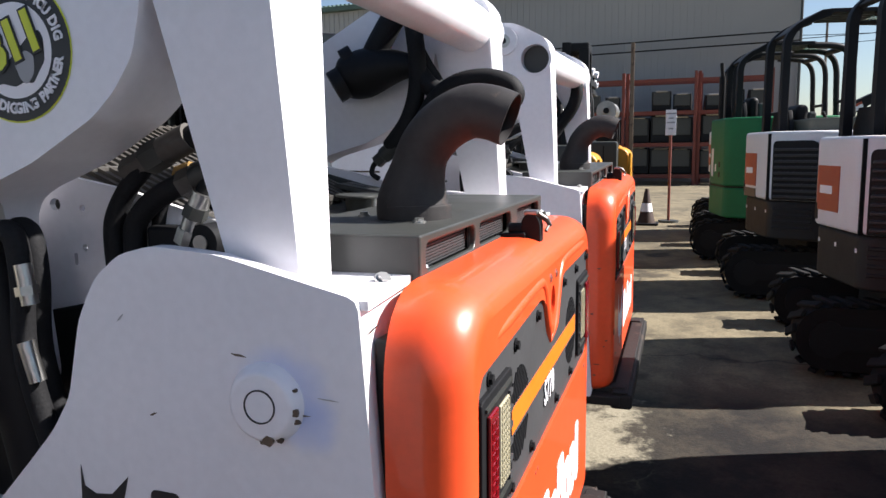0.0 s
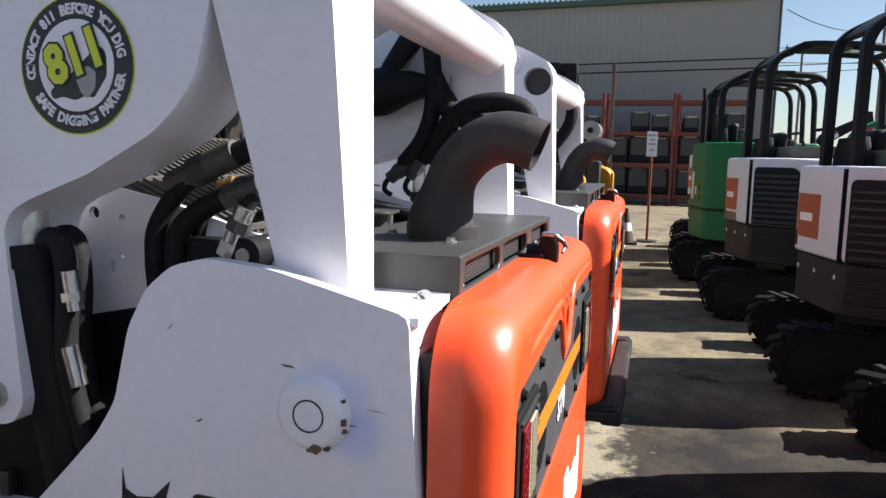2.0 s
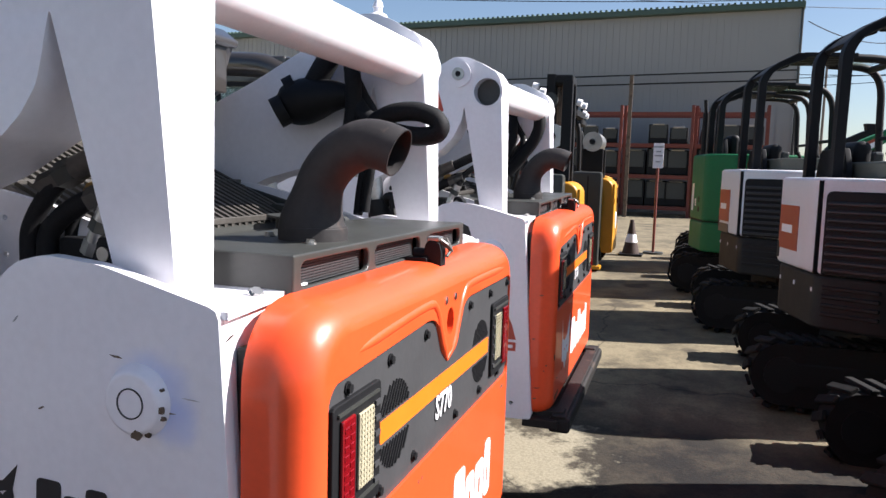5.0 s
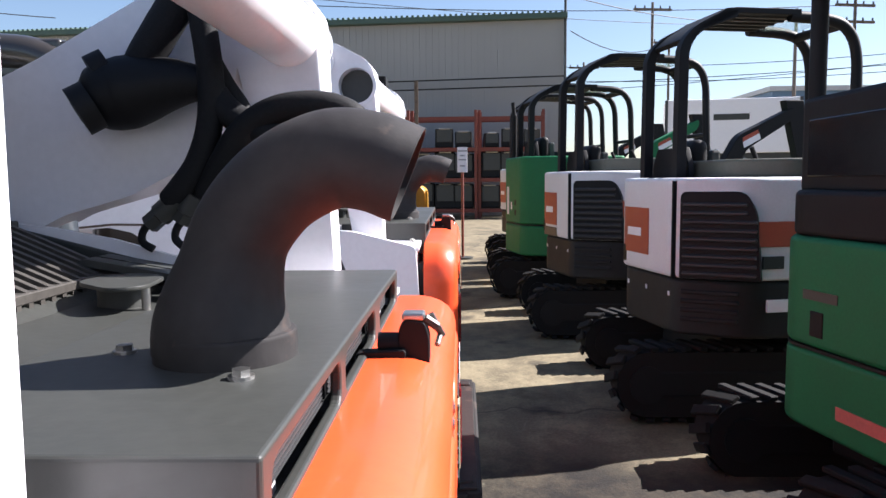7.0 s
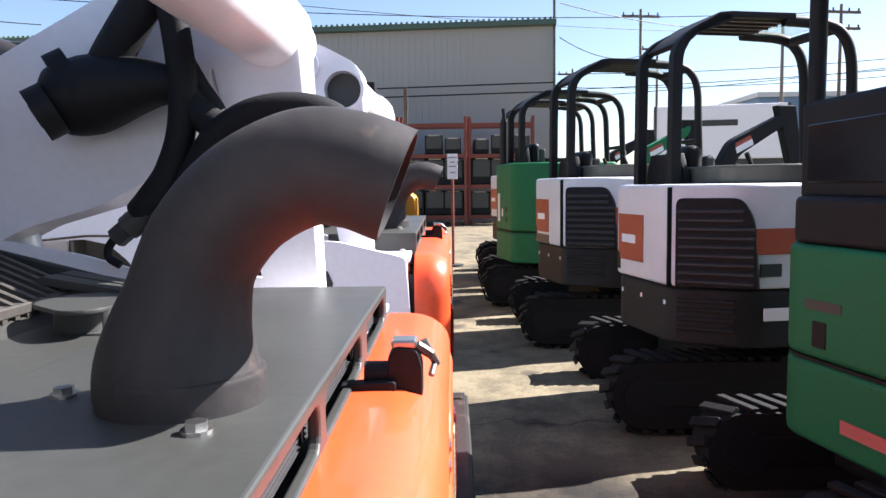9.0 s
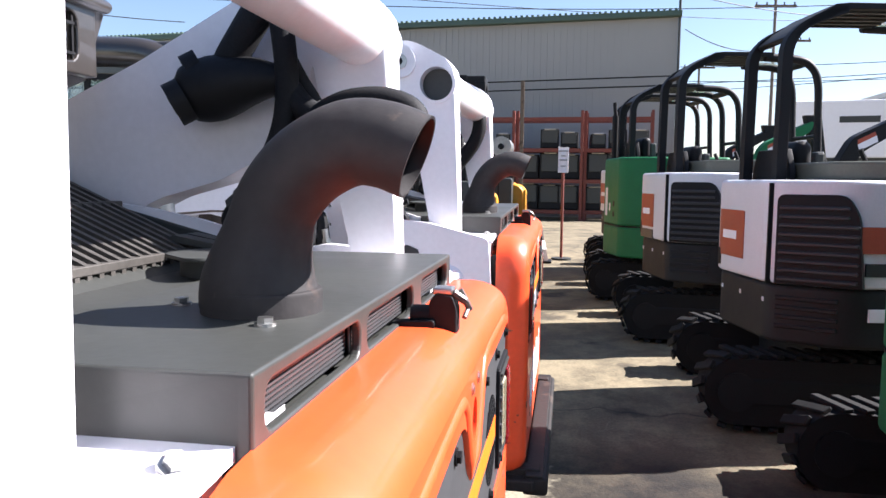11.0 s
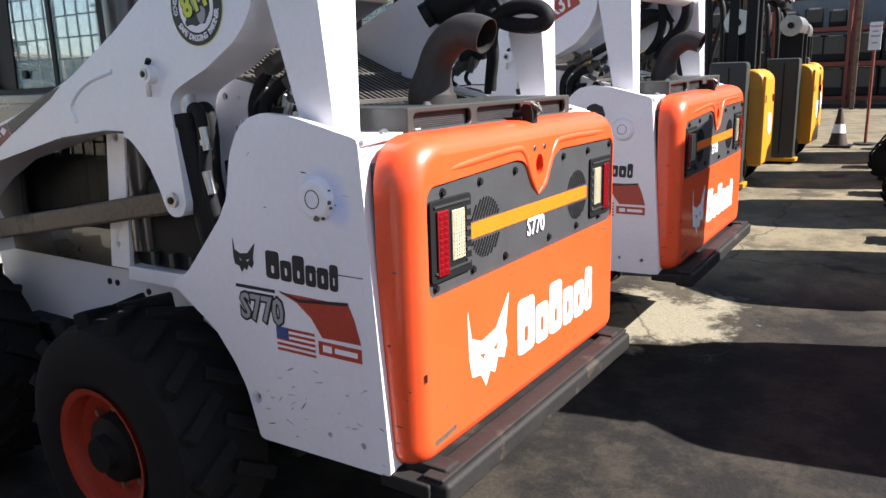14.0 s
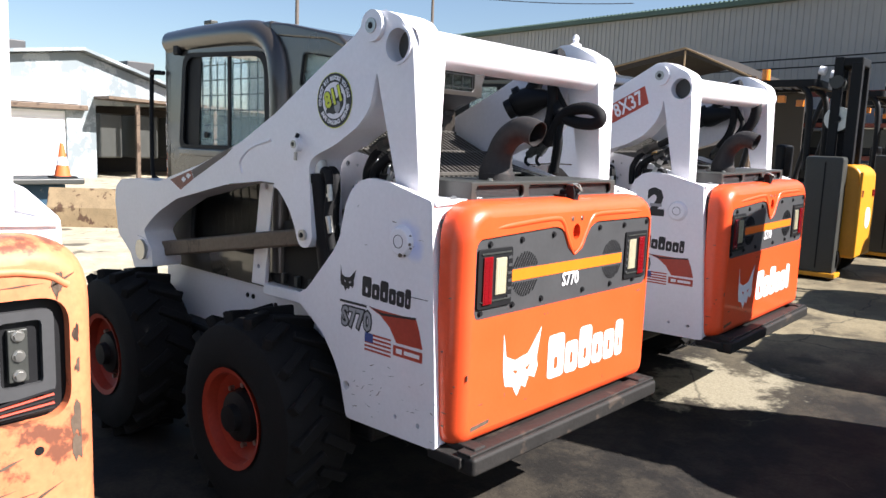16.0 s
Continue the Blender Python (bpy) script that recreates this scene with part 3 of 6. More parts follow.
def skid_steer(m, label, kind="clean"):
    L = empty("skid_steer_loader", m, label, "skid-steer loader")
    old = kind == "old"
    side = [(-0.12, 0.62), (-0.12, 1.25), (-0.62, 1.25), (-0.95, 1.02), (-1.40, 0.93), (-2.10, 0.90), (-2.45, 0.84), (-2.40, 0.42), (-2.0, 0.30), (-0.35, 0.55)]
    part("chassis", plate(side, [], -0.42, 0.42, bevel=0.01), WHITE, L, smooth=True)
    part("axle_case", box(-2.2, -0.6, -0.50, 0.50, 0.36, 0.60, 0.02), BLACK, L)
    for x, z in ((-1.62, 0.80), (-1.57, 0.80), (-1.45, 0.76), (-1.50, 0.70), (-1.72, 0.66), (-1.38, 0.79)):
        part("plug", rod((x, -0.415, z), (x, -0.425, z), 0.012, 12), BLACK, L)
    for s in (-1, 1):
        P = part("side_panel", plate(rounded(PANEL, 0.015, 2), [ring(-0.552, 0.66, 0.018, 12), ring(-0.282, 0.612, 0.008, 10), ring(-0.169, 0.610, 0.009, 10)], s * 0.68, s * 0.655, bevel=0.004), SPRAYED if kind == "clean" else WHITE, L, smooth=True)
        ret = [(s * 0.678, 0.56), (s * 0.678, 1.384), (s * 0.38, 1.40), (s * 0.38, 1.27), (s * 0.56, 1.22), (s * 0.61, 1.05), (s * 0.62, 0.56)]
        bm = plate(ret, [], -0.02, 0.0, "yz", 0.003)
        for v in bm.verts:
            v.co.x += -0.081 - 0.056 * (v.co.z - 0.545) / 0.844
        part("rear_flange", bm, WHITE, L)
        part("seal", box(-0.13, -0.10, s * 0.60, s * 0.645, 0.58, 1.33, 0.004), BLACK, L)
        led = bmesh.new()
        for a, c in (((-0.125, 0.672, 1.374), (-0.45, 0.672, 1.374)), ((-0.125, 0.672, 1.386), (-0.45, 0.672, 1.386)), ((-0.125, 0.44, 1.398), (-0.45, 0.44, 1.398)), ((-0.125, 0.44, 1.386), (-0.45, 0.44, 1.386))):
            for p in (a, c):
                led.verts.new((p[0], s * p[1], p[2]))
        led.verts.ensure_lookup_table()
        v = led.verts
        for q in ((0, 1, 3, 2), (2, 3, 5, 4), (4, 5, 7, 6), (6, 7, 1, 0), (0, 2, 4, 6), (1, 7, 5, 3)):
            led.faces.new([v[i] for i in q])
        part("panel_ledge", led, WHITE, L)
        bolt(L, -0.152, s * 0.557, 1.393, Vector((0.5, s * 0.3, 0.81)).normalized(), 0.0095, 0.008)
        b = part("pivot_boss", lathe([(0.057, s * 0.676), (0.0555, s * 0.682), (0.0485, s * 0.694), (0.0455, s * 0.6975), (0.041, s * 0.699), (0.0, s * 0.699)], 36, "y", (-0.272, 0, 1.243), cap=False), WHITE, P, smooth=True)
        part("pin_ring", lathe([(0.0235, s * 0.698), (0.0235, s * 0.7), (0.0212, s * 0.7), (0.0212, s * 0.698)], 28, "y", (-0.272, 0, 1.243)), DECAL_BLACK, P)
        low = kind == "clean" and s < 0          # this arm hangs a little lower and further out
        ya = 0.664 if low else 0.637
        o = rounded(LOW_ARM if low else ARM, 0.012, 2)
        px, pz = (-0.453, 1.973) if low else (-0.445, 1.978)
        hx, hz = (-0.334, 1.902) if low else (-0.322, 1.905)
        kx, kz = (-0.846, 1.200) if low else (-0.90, 1.24)
        gx, gz = (-0.880, 1.555) if low else (-0.90, 1.60)
        nx, nz = (-2.22, 0.975) if low else (-2.30, 1.085)
        bm = plate(o, [ring(hx, hz, 0.056, 24)], s * ya, s * 0.505, bevel=0.006)
        for v in bm.verts:        # the upright thins towards its foot
            if v.co.x > -0.45 and v.co.z < 1.85:
                v.co.y += s * (1.85 - v.co.z) * (0.085 if abs(v.co.y) < 0.57 else (-0.06 if low else -0.03))
        arm = part("loader_arm", bm, WHITE, L, smooth=True)
        part("pin_boss", rod((px, s * (ya - 0.007), pz), (px, s * (ya + 0.018), pz), 0.054, 28, 0.004), WHITE, arm, smooth=True)
        part("pin_head", rod((px, s * (ya + 0.013), pz), (px, s * (ya + 0.023), pz), 0.026, 18, 0.003), STEEL, arm, smooth=True)
        part("pin_socket", rod((px, s * (ya + 0.018), pz), (px, s * (ya + 0.0235), pz), 0.012, 12), BLACK, arm)
        part("tube_collar", lathe([(0.066, s * (ya - 0.007)), (0.066, s * (ya + 0.006)), (0.056, s * (ya + 0.006)), (0.056, s * (ya - 0.007))], 28, "y", (hx, 0, hz), cap=False), WHITE, arm, smooth=True)
        part("tube_plug", rod((hx, s * (ya - 0.05), hz), (hx, s * (ya - 0.045), hz), 0.0555, 24), CHARCOAL, arm)
        part("link_pin", rod((kx, s * (ya - 0.007), kz), (kx, s * (ya + 0.012), kz), 0.022, 18, 0.003), STEEL, arm, smooth=True)
        part("link_pin_head", rod((kx, s * ya, kz), (kx, s * (ya + 0.016), kz), 0.011, 6), BLACK, arm)
        part("grease_boss", rod((gx, s * (ya - 0.007), gz), (gx, s * (ya + 0.028), gz), 0.027, 20, 0.004), WHITE, arm, smooth=True)
        part("grease_pin", rod((gx, s * (ya + 0.02), gz), (gx, s * (ya + 0.032), gz), 0.016, 14, 0.002), STEEL, arm, smooth=True)
        part("grease_socket", rod((gx, s * (ya + 0.02), gz), (gx, s * (ya + 0.0335), gz), 0.009, 8), BLACK, arm)
        part("grease_fitting", rod((gx - 0.002, s * (ya + 0.016), gz - 0.030), (gx - 0.004, s * (ya + 0.016), gz - 0.062), 0.007, 8), STEEL, arm)
        part("grease_fitting", rod((gx + 0.002, s * (ya + 0.016), gz + 0.026), (gx + 0.012, s * (ya + 0.016), gz + 0.040), 0.008, 8), BLACK, arm)
        dx, dz = (0.050, -0.012) if low else (0.0, 0.0)
        slot = smooth_line([(-1.335 + dx, s * ya, 1.43 + dz), (-1.35 + dx, s * ya, 1.485 + dz), (-1.265 + dx, s * ya, 1.545 + dz), (-1.12 + dx, s * ya, 1.580 + dz)], 5)
        part("weld_seam", tube(slot, 0.007, 8), WHITE, arm, smooth=True)
        dz = -0.072 if low else 0.0
        part("arm_lip", tube([(-1.00 - dx, s * ya, 1.462 + dz), (-1.14, s * ya, 1.464 + dz), (-1.44 + dx, s * ya, 1.437 + dz)], 0.004, 6), RUSTSTEEL, arm)
        cyl = part("lift_cylinder", rod((-0.822, s * 0.605, 1.432), (-0.755, s * 0.575, 0.95), 0.050, 22, 0.006), BLACK, L, smooth=True)
        part("cylinder_rod", rod((-0.836, s * 0.605, 1.545), (-0.820, s * 0.605, 1.43), 0.030, 18), STEEL, cyl, smooth=True)
        part("cylinder_neck", rod((-0.823, s * 0.605, 1.442), (-0.818, s * 0.605, 1.405), 0.053, 20, 0.005), BLACK, cyl, smooth=True)
        # the second, outer hose is added to keep sun off the arm's rear edge
        for yy, dx, w in ((0.595, 0.0, 0.019), (0.628, 0.004, 0.018)):
            h = part("cylinder_hose", tube(smooth_line([(-0.79 + dx, s * (yy - 0.02), 1.425), (-0.770 + dx, s * yy, 1.455), (-0.745 + dx, s * yy, 1.448), (-0.736 + dx, s * yy, 1.38), (-0.740 + dx, s * yy, 1.25), (-0.705 + dx, s * (yy - 0.01), 1.08)]), w, 12), HOSE, L, smooth=True)
        part("hose_fitting", rod((-0.716, s * 0.640, 1.408), (-0.706, s * 0.640, 1.345), 0.013, 12, 0.002), STEEL, h, smooth=True)
        part("hose_nut", rod((-0.712, s * 0.640, 1.374), (-0.710, s * 0.640, 1.360), 0.017, 6), STEEL, h)
        part("hose_fitting", rod((-0.722, s * 0.640, 1.285), (-0.704, s * 0.640, 1.222), 0.013, 12, 0.002), STEEL, h, smooth=True)
        part("control_link", plate([(kx + 0.03, kz + 0.035), (kx + 0.05, kz - 0.035), (nx, nz - 0.045), (nx - 0.03, nz + 0.030)], [], s * 0.595, s * 0.54, bevel=0.01), RUSTSTEEL, L)
        part("link_knuckle", rod((nx, s * 0.53, nz), (nx, s * (ya + 0.02), nz), 0.052, 20, 0.006), STEEL, L, smooth=True)
        part("knuckle_ear", plate(rounded([(nx - 0.10, nz - 0.06), (nx - 0.10, nz + 0.07), (nx + 0.04, nz + 0.06), (nx + 0.06, nz - 0.05)], 0.04, 4), [], s * (ya - 0.02), s * (ya + 0.006), bevel=0.004), WHITE, L, smooth=True)
        tower = [(-1.445, 0.90), (-1.335, 0.90), (-1.30, 1.16), (-1.262, 1.45), (-1.365, 1.45)]
        part("frame_post", plate(tower, [ring(-1.385, 0.985, 0.010, 10), ring(-1.325, 1.36, 0.012, 10)], s * 0.495, s * 0.515, bevel=0.004), WHITE, L)
        wheel(L, -1.06, s * 0.70, s)
        wheel(L, -2.29, s * 0.70, s)
        # tower plate under the arm, with holes
        tp = [(-0.92, 1.20), (-0.95, 1.50), (-0.86, 1.545), (-0.78, 1.536), (-0.655, 1.512), (-0.40, 1.44), (-0.40, 1.10), (-0.62, 1.10)]
        part("tower_plate", plate(tp, [ring(-0.815, 1.486, 0.0115, 12), ring(-0.755, 1.480, 0.006, 10), ring(-0.755, 1.410, 0.006, 10), rounded([(-0.781, 1.378), (-0.781, 1.400), (-0.773, 1.400), (-0.773, 1.378)], 0.003, 2)], s * 0.458, s * 0.470, bevel=0.003), WHITE, L)
        part("lift_pocket", plate(rounded([(-1.345, 0.915), (-1.345, 1.16), (-1.29, 1.20), (-0.62, 1.34), (-0.62, 0.925), (-1.0, 0.905)], 0.04, 4), [], s * 0.425, s * 0.478, bevel=0.006), BLACK, L)
        part("pocket_step", plate([(-1.34, 0.862), (-1.34, 0.915), (-0.62, 0.925), (-0.62, 0.862)], [], s * 0.425, s * 0.52, bevel=0.006), WHITE, L)
        for x in (-1.22, -1.12, -1.02):
            part("pocket_rib", box(x - 0.012, x + 0.012, s * 0.478, s * 0.50, 0.925, 0.975, 0.004), CHARCOAL, L)
        part("tie_down", rod((-1.285, s * 0.47, 1.035), (-1.285, s * 0.492, 1.035), 0.024, 14, 0.004), DECAL_BLUE, L, smooth=True)
        if s < 0 and not old:
            decals(L, P, arm, kind)
    bm = tube([(-0.322, -0.64, 1.905), (-0.322, 0.64, 1.905)], 0.064, 36, cap=False)
    merge(bm, tube([(-0.322, -0.64, 1.905), (-0.322, 0.64, 1.905)], 0.055, 36, cap=False))
    part("cross_tube", bm, WHITE, L, smooth=True)
    if kind == "clean":
        part("grease_finial", lathe([(0.030, 2.03), (0.028, 2.058), (0.014, 2.066), (0.013, 2.078), (0.017, 2.082), (0.012, 2.098), (0.004, 2.104)], 18, "z", (-0.44, 0.575, 0)), WHITE, L, smooth=True)
    cab(L)
    tailgate(L, kind)
    engine_top(L)
    plumbing(L, kind == "tagged")
    return L


def decals(L, P, arm, kind):
    y = -0.6805
    if kind == "clean":
        head_mark(P, on_side(-0.553, y, 1.067, -4), 0.085, DECAL_BLACK)
        wordmark(P, on_side(-0.345, y, 1.053, -2), 0.25, 0.075, DECAL_BLACK)
        part("scratch", box(-0.31, -0.14, y - 0.0008, y, 1.055, 1.0575), DECAL_BLACK, P)
        random.seed(31)
        for i in range(34):
            x, z = random.uniform(-0.52, -0.11), random.choice([random.uniform(0.57, 0.74), random.uniform(0.57, 0.80), random.uniform(1.10, 1.35)])
            ln, an, wd = random.uniform(0.004, 0.035), random.uniform(-0.5, 0.9), random.uniform(0.0006, 0.002)
            d = Vector((math.cos(an), math.sin(an)))
            q = Vector((-d.y, d.x)) * wd
            a = Vector((x, z))
            e = a + d * ln
            part("scuff", plate([tuple(a), tuple(a.lerp(e, 0.35) - q), tuple(e), tuple(a.lerp(e, 0.65) + q)], [], y - 0.0006, y + 0.002, "xz"), DECAL_GREY if i % 3 else RUSTSTEEL, P)
        for a0, d0, r in ((-0.10, 0.050, 0.008), (-0.38, 0.053, 0.006), (-1.10, 0.052, 0.008), (-1.32, 0.047, 0.011), (-1.62, 0.053, 0.006), (0.45, 0.053, 0.004)):
            c = Vector((-0.272 + d0 * math.cos(a0), 1.243 + d0 * math.sin(a0)))
            yy = -0.699 + max(0.0, (d0 - 0.047)) * 1.6
            o = [(c.x + math.cos(k * 1.05 + a0) * r * random.uniform(0.5, 1.1), c.y + math.sin(k * 1.05 + a0) * r * random.uniform(0.3, 0.8)) for k in range(6)]
            part("boss_chip", plate(o, [], yy - 0.0012, yy + 0.004, "xz"), RUSTSTEEL, P)
        sticker(arm, -0.667, -0.6642, 1.722, 0.102)
        part("arm_decal", plate([(-1.92, 1.357), (-1.82, 1.314), (-1.70, 1.372), (-1.72, 1.412)], [], -0.6655, -0.664, "xz"), DECAL_RUST, arm, "faded red-brown decal strip")
        part("arm_decal_tail", plate([(-1.715, 1.412), (-1.695, 1.374), (-1.42, 1.492), (-1.355, 1.530), (-1.43, 1.512)], [], -0.6655, -0.664, "xz"), DECAL_BROWN, arm)
        for a in (0.0, 0.045):
            part("arm_decal_mark", plate([(-1.81 + a, 1.362 + a * 0.45), (-1.788 + a, 1.350 + a * 0.45), (-1.765 + a, 1.368 + a * 0.45), (-1.792 + a, 1.378 + a * 0.45)], [], -0.6665, -0.6655, "xz"), DECAL_WHITE, arm)
    else:
        wordmark(P, on_side(-0.345, y, 1.053, -2), 0.25, 0.075, DECAL_BLACK)
        model_text(P, "2", 0.20, on_side(-0.405, y, 1.275), DECAL_BLACK, 1.0, None, 0.055, 0.05)
        part("number_bar", box(-0.44, -0.37, y - 0.003, y, 1.258, 1.274), DECAL_GREY, P)
        tag = plate([(-0.735, 1.715), (-0.51, 1.828), (-0.54, 1.925), (-0.765, 1.815)], [], -0.6385, -0.637, "xz")
        part("stock_tag", tag, DECAL_RED, arm, "red stock tag")
        model_text(arm, "8X37", 0.110, on_side(-0.637, -0.639, 1.820, 26), DECAL_WHITE, 0.80)
    part("rule", box(-0.595, -0.445, y - 0.0008, y, 0.979, 0.988), DECAL_BLACK, P)
    model_text(P, "S770", 0.100, on_side(-0.50, y, 0.925), DECAL_GREY, 0.84, DECAL_BLACK, 0.085)
    sw = [(-0.43, 0.985), (-0.37, 0.965), (-0.32, 0.93), (-0.285, 0.882), (-0.157, 0.884), (-0.175, 0.945), (-0.192, 0.982)]
    part("swoosh", plate(sw, [], y - 0.0010, y, "xz"), DECAL_RED, P, "dark red swoosh decal")
    part("swoosh_edge", plate([(-0.43, 0.989), (-0.36, 0.975), (-0.192, 0.988), (-0.192, 0.980), (-0.36, 0.966)], [], y - 0.0018, y, "xz"), DECAL_BLACK, P)
    flag(P, -0.450, -0.312, 0.822, 0.888, y)
    part("small_label", box(-0.300, -0.157, y - 0.0008, y, 0.835, 0.872), DECAL_RED, P)
    part("small_label_mark", box(-0.285, -0.255, y - 0.0014, y, 0.845, 0.863), DECAL_WHITE, P)
    part("small_label_bar", box(-0.245, -0.170, y - 0.0014, y, 0.847, 0.861), DECAL_WHITE, P)


def cab(L):
    z0 = 0.875
    outline = [(-1.07, z0), (-1.07, 1.75), (-0.92, 1.81), (-0.87, 1.955), (-0.98, 1.995), (-1.40, 2.055), (-1.60, 2.075), (-2.33, 2.075), (-2.36, 1.92), (-2.30, 1.90), (-2.33, 1.40), (-2.40, 0.93), (-2.34, z0)]
    win = rounded([(-1.375, 1.515), (-1.385, 1.965), (-2.155, 1.995), (-2.205, 1.505)], [0.05, 0.10, 0.08, 0.05], 6)
    win2 = rounded([(-0.945, 1.84), (-0.92, 1.915), (-1.13, 1.945), (-1.155, 1.80)], 0.02, 4)
    low = rounded([(-1.30, 1.02), (-1.30, 1.42), (-2.05, 1.42), (-2.10, 1.02)], 0.04, 4)
    for s in (-1, 1):
        part("cab_side", plate(outline, [win, win2, low], s * 0.43, s * 0.46, bevel=0.006), CABGREY, L, smooth=True)
        for w in (win, win2, low):
            g = part("side_window", plate(w, [], s * 0.437, s * 0.441), SMOKED if w is low else GLASS, L)
            g.visible_shadow = False
            fr = plate([(x * 1.0, z) for x, z in w], [[(x + (sum(q[0] for q in w) / len(w) - x) * 0.09, z + (sum(q[1] for q in w) / len(w) - z) * 0.09) for x, z in w]], s * 0.458, s * 0.466)
            part("window_seal", fr, BLACK, L)
        part("sash", box(-1.76, -1.735, s * 0.436, s * 0.446, 1.51, 1.975), BLACK, L)
        if s < 0:
            part("window_band", plate([(-2.03, 1.515), (-2.00, 1.985), (-2.15, 1.988), (-2.20, 1.51)], [], s * 0.443, s * 0.450), BLACK, L, "broad black window band")
        part("transom", box(-2.21, -1.37, s * 0.44, s * 0.475, 1.470, 1.508, 0.008), CABGREY, L, smooth=True)
        part("sash_latch", rod((-1.95, s * 0.441, 1.58), (-1.95, s * 0.455, 1.58), 0.016, 14), BLACK, L)
        bars = bmesh.new()
        for i in range(10):
            x = -1.42 - i * 0.072
            box(x - 0.003, x + 0.003, s * 0.40, s * 0.406, 1.02, 1.95, 0, 1, bars)
        for i in range(13):
            z = 1.03 + i * 0.075
            box(-2.08, -1.30, s * 0.406, s * 0.412, z - 0.003, z + 0.003, 0, 1, bars)
        part("window_mesh", bars, BLACK, L)
        part("rear_pillar", tube(smooth_line([(-2.32, s * 0.435, 2.058), (-2.0, s * 0.44, 2.064), (-1.60, s * 0.445, 2.058), (-1.44, s * 0.445, 2.034), (-1.345, s * 0.447, 1.970), (-1.305, s * 0.45, 1.86), (-1.295, s * 0.45, 1.70), (-1.29, s * 0.45, 1.30), (-1.29, s * 0.45, 0.97)]), 0.060, 20), CABGREY, L, smooth=True)
        part("side_console", box(-2.24, -1.06, s * 0.30, s * 0.385, 0.95, 1.27, 0.03), BLACK, L, smooth=True)
        part("cab_front_post", box(-2.36, -2.30, s * 0.46, s * 0.38, 1.0, 2.05, 0.01), CABGREY, L)
    part("cab_roof", plate(rounded([(-1.36, -0.47), (-1.36, 0.47), (-2.38, 0.48), (-2.38, -0.48)], [0.02, 0.02, 0.10, 0.10], 6), [], 2.025, 2.095, "xy", 0.034, 4), CABGREY, L, smooth=True)
    part("roof_tail", plate([(-1.40, 2.03), (-1.40, 2.093), (-1.25, 2.075), (-0.90, 2.005), (-0.845, 1.965), (-0.86, 1.945), (-0.98, 1.985)], [], -0.465, 0.465, "xz", 0.024, 4), CABGREY, L, smooth=True)
    part("cab_back", plate([(-0.43, 0.95), (-0.43, 1.755), (0.43, 1.755), (0.43, 0.95)], [rounded([(-0.36, 1.36), (-0.36, 1.715), (0.36, 1.715), (0.36, 1.36)], 0.05, 5)], -1.09, -1.06, "yz", 0.004), CABGREY, L)
    mesh = bmesh.new()
    for i in range(13):
        box(-1.078, -1.074, -0.36 + i * 0.06 - 0.003, -0.36 + i * 0.06 + 0.003, 1.35, 1.72, 0, 1, mesh)
    for i in range(7):
        box(-1.074, -1.070, -0.37, 0.37, 1.36 + i * 0.056, 1.366 + i * 0.056, 0, 1, mesh)
    part("back_window_mesh", mesh, BLACK, L)
    part("cab_shelf", plate([(-1.08, 1.74), (-1.08, 1.76), (-0.90, 1.83), (-0.90, 1.81)], [], -0.43, 0.43, "xz"), CABGREY, L)
    part("cab_back_frame", plate([(-0.43, 1.81), (-0.43, 1.96), (0.43, 1.96), (0.43, 1.81)], [rounded([(-0.37, 1.835), (-0.37, 1.935), (0.37, 1.935), (0.37, 1.835)], 0.03, 4)], -0.90, -0.872, "yz", 0.004), CABGREY, L)
    bars = bmesh.new()
    for i in range(11):
        box(-0.882, -0.877, -0.36 + i * 0.072 - 0.003, -0.36 + i * 0.072 + 0.003, 1.825, 1.945, 0, 1, bars)
    for i in range(2):
        box(-0.877, -0.872, -0.36, 0.36, 1.85 + i * 0.06 - 0.003, 1.85 + i * 0.06 + 0.003, 0, 1, bars)
    part("rear_window_mesh", bars, BLACK, L)
    seat = box(-1.45, -1.32, -0.25, 0.25, 1.05, 1.78, 0.05, 3)
    box(-1.90, -1.40, -0.25, 0.25, 1.0, 1.15, 0.05, 3, seat)
    part("seat", seat, BLACK, L, smooth=True)
    for s in (-1, 1):
        part("control_lever", tube(smooth_line([(-2.05, s * 0.28, 1.10), (-2.04, s * 0.28, 1.35), (-1.98, s * 0.27, 1.50)]), 0.018, 10), BLACK, L, smooth=True)
    hr = smooth_line([(-2.35, -0.47, 1.90), (-2.41, -0.50, 1.90), (-2.43, -0.50, 1.86), (-2.44, -0.50, 1.40), (-2.41, -0.49, 1.33), (-2.36, -0.47, 1.32)])
    part("grab_rail", tube(hr, 0.012, 10), BLACK, L, smooth=True)
    part("work_light", box(-2.22, -2.16, -0.49, -0.46, 1.985, 2.04, 0.01), BLACK, L)


